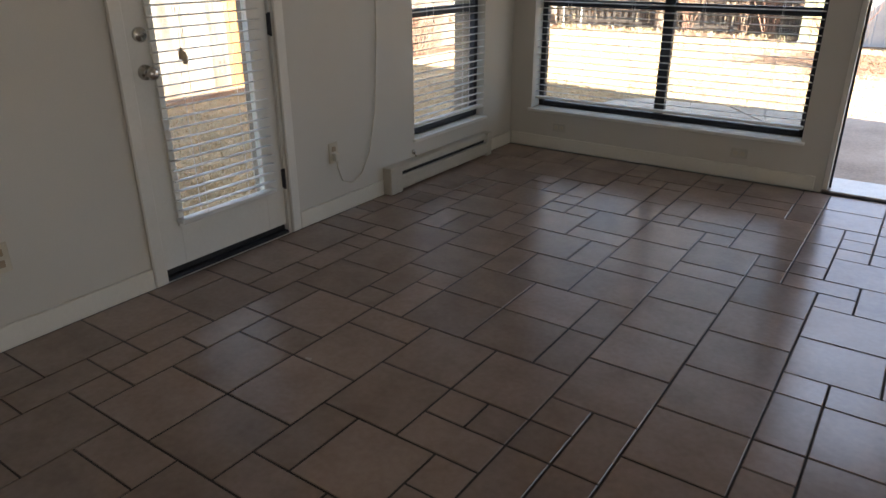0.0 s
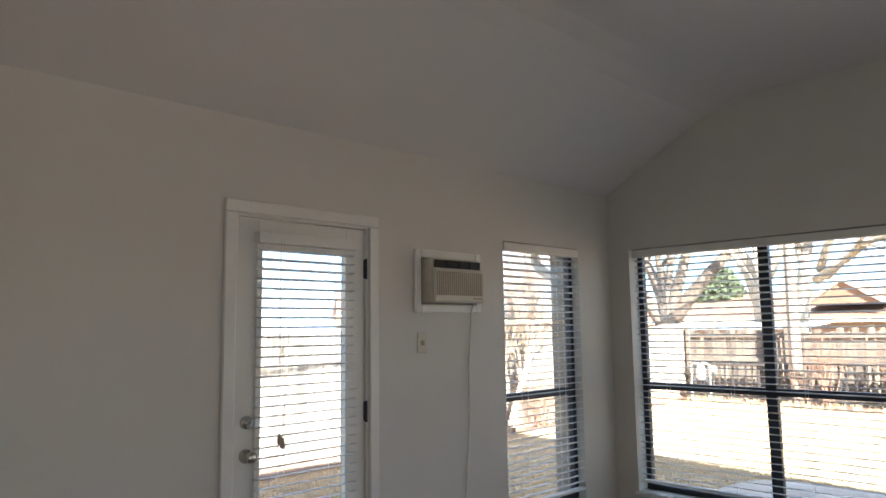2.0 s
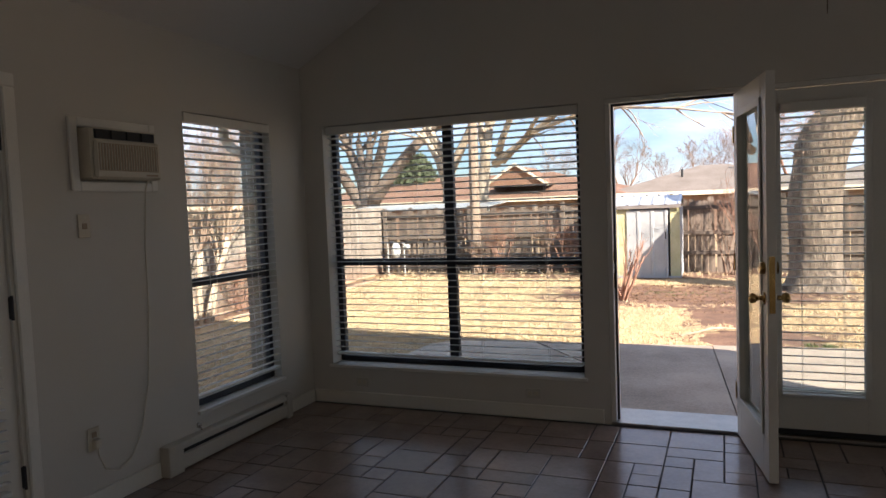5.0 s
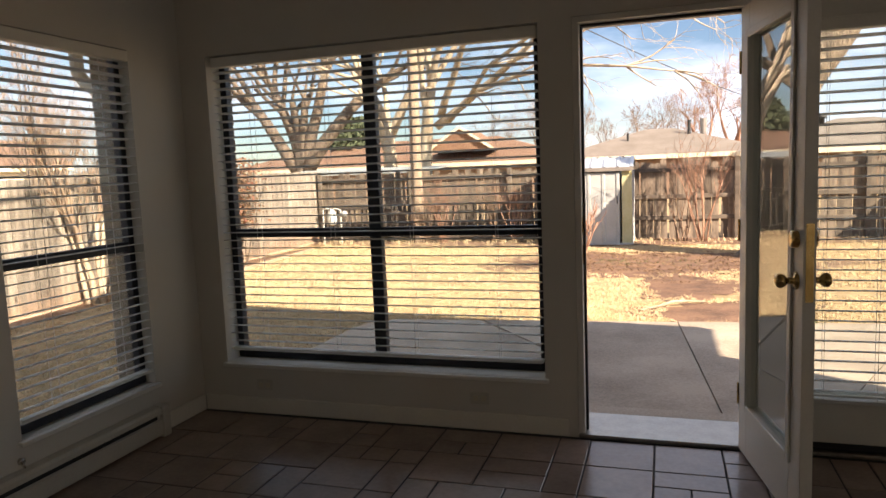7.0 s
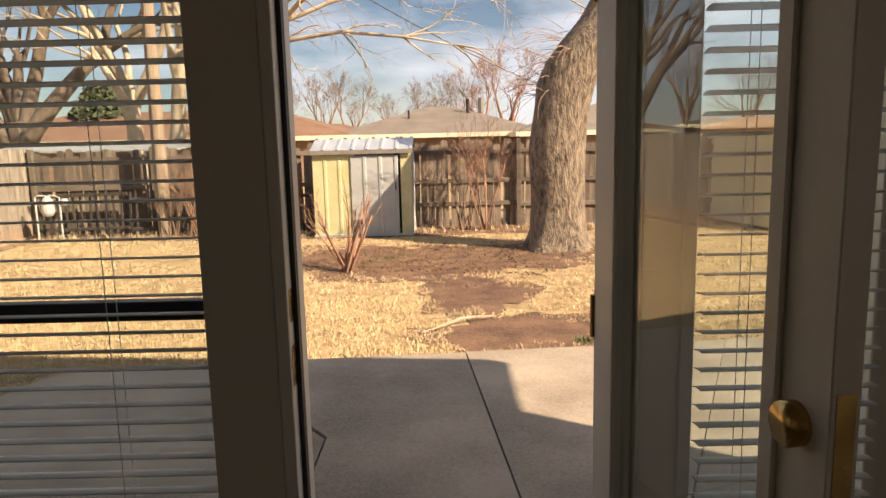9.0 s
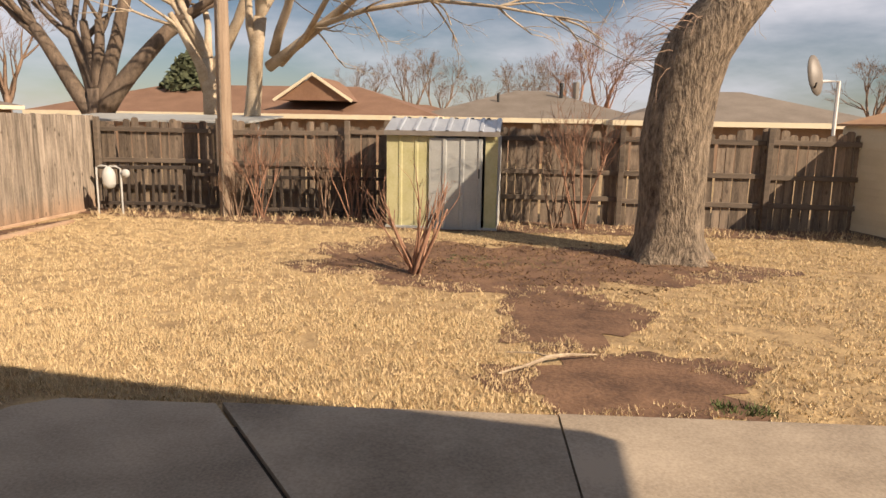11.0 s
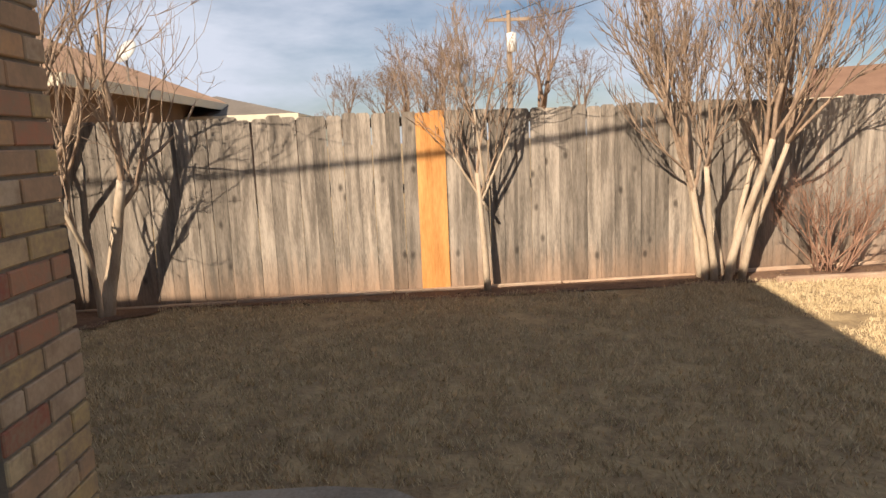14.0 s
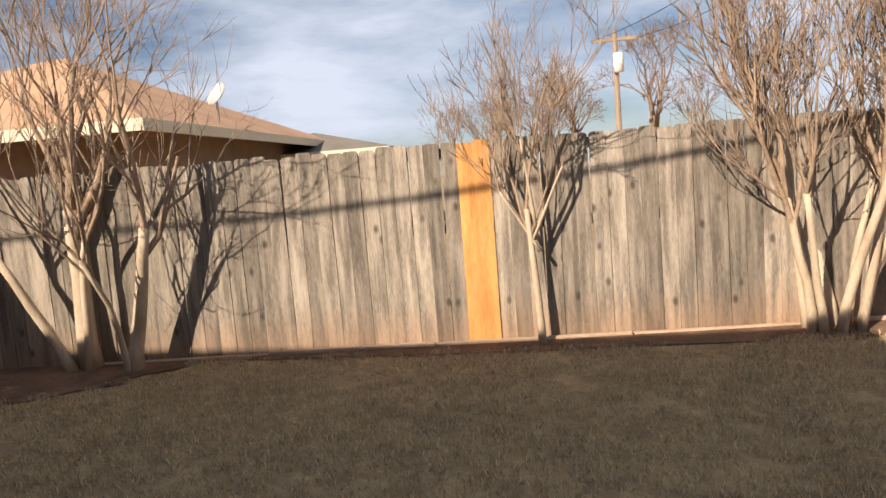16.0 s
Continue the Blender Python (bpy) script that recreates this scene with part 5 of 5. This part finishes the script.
hl = hip_house("low house with a brown shingle roof and a small gable", -10.9, 34, 19, 9, 1.75, 3.15, M_SHINGLE)
part("cross_gable", Geo().prism([(-1.6, 0), (1.6, 0), (0, 1.05)], 0, 4.0), M_SHINGLE, hl, at=pose(4.0, -0.2, 2.62, 90, 0, 0))
part("gable_trim", Geo().tube([(-1.75, -4.1, 0.02), (0, -4.1, 1.16), (1.75, -4.1, 0.02)], 0.09, 4), M_FASCIA, hl, "cream gable trim", pose(4.0, -0.2, 2.58))
part("roof_vent", Geo().lathe([(0.16, 0), (0.16, 0.3), (0.26, 0.32), (0.2, 0.5)], (2.4, -0.6, 3.15)), M_DARK, hl)
h2 = hip_house("low house with a grey-brown shingle roof and white fascia", 2.4, 36, 10.5, 9, 1.75, 3.15, M_SHINGLE2)
part("roof_vent", Geo().tube([(1.5, -1.2, 3.0), (1.5, -1.2, 3.75)], 0.09, 8), M_DARK, h2)
part("chimney_pipe", Geo().tube([(2.2, -1.0, 3.0), (2.2, -1.0, 3.8)], 0.16, 8), M_DISH, h2)
part("vent_pipe", Geo().tube([(-1.5, -2.0, 2.7), (-1.5, -2.0, 3.2)], 0.06, 8), M_DARK, h2)
h3 = hip_house("low house with a grey shingle roof", 11.0, 33, 10.5, 9, 1.7, 3.05, M_SHINGLE2)
part("roof_vent", Geo().lathe([(0.16, 0), (0.16, 0.25), (0.28, 0.28), (0.2, 0.45)], (-1.6, -1.0, 3.05)), M_DARK, h3)
hip_house("distant low house with a dark roof", 26, 38, 10, 8, 1.9, 3.0, M_SHINGLE2)
hip_house("distant low house with a reddish roof", -4.5, 44, 9, 8, 1.6, 2.6, M_SHINGLE)
hip_house("house with a brown roof and a cream gable end", -32.5, 25.0, 7.6, 8, 2.4, 4.0, M_SHINGLE, 57, 0.25, 0.4, M_FASCIA)
hip_house("distant low house with a dark roof", -30, 34, 9, 8, 2.0, 3.0, M_SHINGLE2, -40)
nh = hip_house("neighbouring house with a tan shingle hip roof and cream eaves", -15.2, -9.4, 10.4, 11.0, 2.50, 4.75, M_SHINGLE3, 90, 5.0, 0.8, M_FARWALL)
hip_house("farther house with a tan roof behind the neighbour", -21, -4.9, 6, 6, 2.1, 2.85, M_SHINGLE2, 0)
ca = thing("carport_roof", "pale metal awning roof beyond the back fence", "awning", (-5.6, 15.2, 0))
part("sheet", Geo().box(-2.6, 2.2, -0.8, 1.3, 1.42, 1.46), M_WHITEMETAL, ca, at=pose(0, 0, 0, 4, 0, 0))
for x in (-2.4, 2.0):
    part("post", Geo().box(x - 0.05, x + 0.05, -0.05, 0.05, LAWN, 1.43), M_WHITEMETAL, ca)

# gas meter on its pipes
gm = thing("gas_meter", "grey gas meter on white pipe risers", "meter", (-5.1, 11.5, LAWN))
part("riser", Geo().tube([(0, 0, -0.02), (0, 0, 0.84), (0.08, 0, 0.87), (0.2, 0, 0.86)], 0.017, 8), M_GASGREY, gm)
part("riser", Geo().tube([(0.46, 0, -0.02), (0.46, 0, 0.82), (0.38, 0, 0.86), (0.26, 0, 0.86)], 0.017, 8), M_GASGREY, gm)
part("body", Geo().lathe([(0.03, 0.46), (0.09, 0.49), (0.115, 0.56), (0.115, 0.72), (0.085, 0.80), (0.03, 0.86)], (0.23, 0, 0), "z", 16), M_GASGREY, gm)
part("regulator", Geo().lathe([(0.02, -0.04), (0.075, -0.025), (0.075, 0.025), (0.02, 0.04)], (0.55, 0, 0.74), "y", 16), M_GASGREY, gm)

# dish on a pole
dp = thing("satellite_dish", "weathered grey satellite dish on a white pole mount", "satellite dish", (7.56, 13.2, LAWN + 0.2))
part("pole", Geo().tube([(0.30, 0, -0.1), (0.30, 0, 2.35), (-0.05, 0, 2.35)], 0.035, 8), M_WHITE, dp)
dg = Geo()
prof = [(0.001, 0.09), (0.12, 0.075), (0.22, 0.04), (0.30, 0.0), (0.30, -0.012), (0.22, 0.028), (0.12, 0.062), (0.001, 0.078)]
dg.lathe(prof, sides=24)
part("reflector", dg, M_DISH, dp, at=pose(-0.12, -0.05, 2.45, 78, 0, 40) @ Matrix.Diagonal((0.75, 1.2, 1, 1)))
part("feed_arm", Geo().tube([(-0.12, -0.05, 2.2), (-0.2, -0.35, 2.3)], 0.015, 6), M_DARK, dp)

rd = thing("satellite_dish", "small pale satellite dish on the neighbour's roof", "satellite dish", (-13.4, -4.6, 2.75))
part("mast", Geo().tube([(0, 0, -0.2), (0, 0, 0.45)], 0.025, 6), M_DISH, rd)
rg = Geo().lathe([(0.001, 0.07), (0.15, 0.05), (0.28, 0.0), (0.28, -0.01), (0.15, 0.04), (0.001, 0.06)], sides=20)
part("reflector", rg, M_GASGREY, rd, at=pose(0, 0.0, 0.55, 60, 0, 60))

# far utility pole and the wires
fp = thing("utility_pole", "distant wooden utility pole with a transformer", "pole", (-33.7, 6.2, LAWN))
part("pole", Geo().tube([(0, 0, -0.1), (0, 0, 7.6)], [0.16, 0.11], 8), M_POLE, fp)
part("crossarm", Geo().box(-0.06, 0.06, -1.1, 1.1, 7.1, 7.25), M_POLE, fp)
part("transformer", Geo().lathe([(0.02, 5.6), (0.24, 5.62), (0.24, 6.5), (0.02, 6.55)], (0.2, 0.1, 0), "z", 12), M_WHITE, fp)


def wire(p, q, sag, r, label):
    g = Geo()
    p, q = Vector(p), Vector(q)
    pts = []
    for k in range(25):
        t = k / 24
        v = p.lerp(q, t)
        v.z -= sag * 4 * t * (1 - t)
        pts.append(v)
    g.tube(pts, r, 4)
    w = thing("overhead_wire", label, "wire", group="overhead wires")
    part("cable", g, M_WIRE, w)


wire((-2.76, 11.75, 8.0), (-33.7, 5.1, 6.9), 1.0, 0.016, "thin dark overhead utility wire")
wire((-2.76, 11.75, 7.4), (-33.7, 7.2, 6.9), 1.1, 0.016, "thin dark overhead utility wire")
wire((-2.76, 11.75, 5.9), (0.53, -6.6, 5.2), 0.76, 0.024, "thin dark overhead service wire")
wire((-2.76, 11.75, 6.6), (9, 30, 3.0), 0.5, 0.014, "thin dark overhead service wire")

# fallen branch on the lawn
fb = thing("fallen_branch", "dry fallen branch on the bare dirt", "branch", (2.75, 4.75, LAWN + 0.02))
part("stick", Geo().tube([(-0.35, -0.25, 0.0), (-0.15, -0.10, 0.02), (0.0, 0.02, 0.05), (0.14, 0.12, 0.04), (0.36, 0.22, 0.02)], [0.007, 0.013, 0.016, 0.012, 0.005], 6), M_SYC, fb)
part("fork", Geo().tube([(0.0, 0.02, 0.05), (-0.10, 0.12, 0.04), (-0.32, 0.16, 0.02)], [0.01, 0.007, 0.004], 5), M_SYC, fb)


# ---- grass ----
def on_bare(x, y):
    if -0.5 < x and y < 3.65 + 0.072 * x * (x > 0) and (x > -0.22 or y > 1.7):
        return True
    if x > -1.04 and y < 1.5:
        return True
    for cx, cy, rx, ry in DIRT:
        if ((x - cx) / rx) ** 2 + ((y - cy) / ry) ** 2 < 0.74 + 0.65 * noise.noise(Vector((x * 1.9, y * 1.9, 1.0))) + 0.4 * noise.noise(Vector((x * 6, y * 6, 2.0))):
            return True
    return False


def blades(name, n, region, mat, label, hi, seed, width=0.004, lean=0.8, test=None, clump=5):
    r = np.random.RandomState(seed)
    x0, x1, y0, y1 = region
    v, f = [], []
    k = 0
    while k < n:
        x, y = r.uniform(x0, x1), r.uniform(y0, y1)
        if test and not test(x, y):
            continue
        dens = noise.noise(Vector((x * 1.1, y * 1.1, 3.0))) + 0.5 * noise.noise(Vector((x * 4, y * 4, 7.0)))
        if dens < -0.55:
            continue
        hh = hi * (0.75 + 0.45 * dens)
        for _ in range(clump):
            a, h = r.uniform(0, 6.283), hh * r.uniform(0.5, 1.25)
            px, py = x + r.normal(0, 0.022), y + r.normal(0, 0.022)
            b = r.uniform(0, 6.283)
            lx, ly = lean * h * math.cos(b) * r.uniform(0.2, 1.1), lean * h * math.sin(b) * r.uniform(0.2, 1.1)
            wx, wy = width * math.cos(a), width * math.sin(a)
            i = len(v)
            v += [(px - wx, py - wy, LAWN), (px + wx, py + wy, LAWN), (px + lx, py + ly, LAWN + h)]
            f.append((i, i + 1, i + 2))
        k += 1
    g = Geo()
    g.v, g.f = v, f
    return tagged(part(name, g, mat), label, "grass", kind="stuff")


blades("lawn_grass", 20000, (-5.1, 3.2, -3.0, 6.0), M_STRAW, "short dry straw-coloured winter grass", 0.048, 1, 0.004, test=lambda x, y: not on_bare(x, y) and not (-0.25 < x < 6.7 and y < 1.1))
blades("lawn_grass", 23000, (-5.0, 9.5, 3.4, 11.6), M_STRAW, "short dry straw-coloured winter grass", 0.042, 2, 0.005, test=lambda x, y: not on_bare(x, y))
blades("leaf_litter", 1800, (-0.2, 5.2, 6.4, 11.5), M_LITTER, "dead leaves scattered over the dirt", 0.03, 3, 0.014, 2.5, test=lambda x, y: on_bare(x, y), clump=3)
blades("leaf_litter", 900, (-5.3, -4.6, -5, 11.8), M_LITTER, "dead leaves along the fence foot", 0.03, 5, 0.012, 2.5, clump=3)
blades("dry_weeds", 500, (-5.2, 8.0, 11.2, 11.9), M_STRAW, "dry weeds along the back fence", 0.16, 6, 0.006, 1.0, clump=4)
blades("green_weeds", 26, (3.75, 4.1, 4.08, 4.22), M_GREEN, "patch of green weeds by the patio edge", 0.07, 7, 0.006, 1.0, clump=8)
blades("green_weeds", 90, (1.5, 3.2, 8.2, 8.9), M_GREEN, "thin green weeds in the dirt", 0.04, 8, 0.005, 1.2, clump=4)

# ---- bricks of the outer wall, near the door and corner ----
bmesh_cache = {}


def brick_mesh(L, D, H=0.0655):
    key = (round(L, 3), round(D, 3))
    if key not in bmesh_cache:
        me = Geo().slab(-L / 2, L / 2, 0, D, 0, H, 0.004).mesh("brick")
        me.materials.append(M_BRICK)
        bmesh_cache[key] = me
    return bmesh_cache[key]


rng = random.Random(9)
COURSE, JN = 0.0765, 0.011


def brick_face(owner, x0, x1, z0, z1, first, lip_l=0.0, lip_r=0.0):
    """Bricks on the north face between x0 and x1, with alternate bond."""
    z, row = z0, first
    while z < z1 - 0.03:
        cuts, x = [], x0
        L = 0.20 if row % 2 == 0 else 0.098
        while x < x1 - 0.02:
            e = min(x1, x + L)
            if x1 - e < 0.05:
                e = x1
            cuts.append((x, e))
            x, L = e + JN, 0.20
        for a, b in cuts:
            part("brick", brick_mesh(b - a, 0.10), M_BRICK, owner, at=pose((a + b) / 2, BY - 0.1 + rng.uniform(-0.002, 0.003), z, 0, 0, rng.uniform(-0.5, 0.5)))
        z += COURSE
        row += 1


brick_face(veneer_n, BX, BWIN[0] - 0.041, -0.29, BZ, 0)
brick_face(veneer_n, BWIN[1] + 0.041, DOOR[0] - 0.021, -0.29, 2.10, 1)
brick_face(veneer_n, BWIN[0] - 0.03, BWIN[1] + 0.03, -0.29, BWIN[2] - 0.09, 0)
brick_face(veneer_n, FIX[1] + 0.021, RWIN[0] - 0.041, -0.29, 2.10, 0)

# ---- floor tiles ----
U = 0.1525
rng = random.Random(3)
nx, ny = int(RW / U) + 1, int(-RD / U) + 1
ox, oy = 2.30 - U * 15, -0.19 + U
grid, tiles = set(), []
for j in range(ny + 2):
    for i in range(nx + 1):
        if (i, j) in grid:
            continue
        opts = [(2, 2)] * 6 + [(1, 2)] * 2 + [(2, 1)] * 2 + [(1, 1)] * 2
        rng.shuffle(opts)
        for w, h in opts + [(1, 1)]:
            cells = [(i + a, j + b) for a in range(w) for b in range(h)]
            if not any(c in grid for c in cells):
                grid.update(cells)
                tiles.append((i, j, w, h))
                break
tmesh = {}
rest = Geo()
inside = []
for i, j, w, h in tiles:
    x0, x1 = ox + i * U + 0.0035, ox + (i + w) * U - 0.0035
    y1, y0 = oy - j * U - 0.0035, oy - (j + h) * U + 0.0035
    x0, x1, y0, y1 = max(x0, 0.003), min(x1, RW - 0.003), max(y0, RD + 0.003), min(y1, -0.022)
    if x1 - x0 < 0.02 or y1 - y0 < 0.02:
        continue
    inside.append((x0, x1, y0, y1))
near = [t for t in inside if t[2] > -4.6 and t[0] < 4.4]
near = sorted(near, key=lambda t: (t[0] - 2.0) ** 2 + (t[2] + 2.0) ** 2)[:300]
chosen = set(near)
for t in inside:
    x0, x1, y0, y1 = t
    if t in chosen:
        key = (round(x1 - x0, 3), round(y1 - y0, 3))
        if key not in tmesh:
            w, d = key[0] / 2, key[1] / 2
            me = Geo().slab(-w, w, -d, d, -0.005, 0.0, 0.0025).mesh("tile")
            me.materials.append(M_TILE)
            tmesh[key] = me
        part("tile", tmesh[key], M_TILE, floor, at=pose((x0 + x1) / 2, (y0 + y1) / 2, rng.uniform(-0.0006, 0.0006), rng.uniform(-0.08, 0.08), rng.uniform(-0.08, 0.08), 0))
    else:
        rest.box(x0, x1, y0, y1, -0.0055, 0.0)
tagged(part("tiles", rest, M_TILE, floor), kind="stuff")
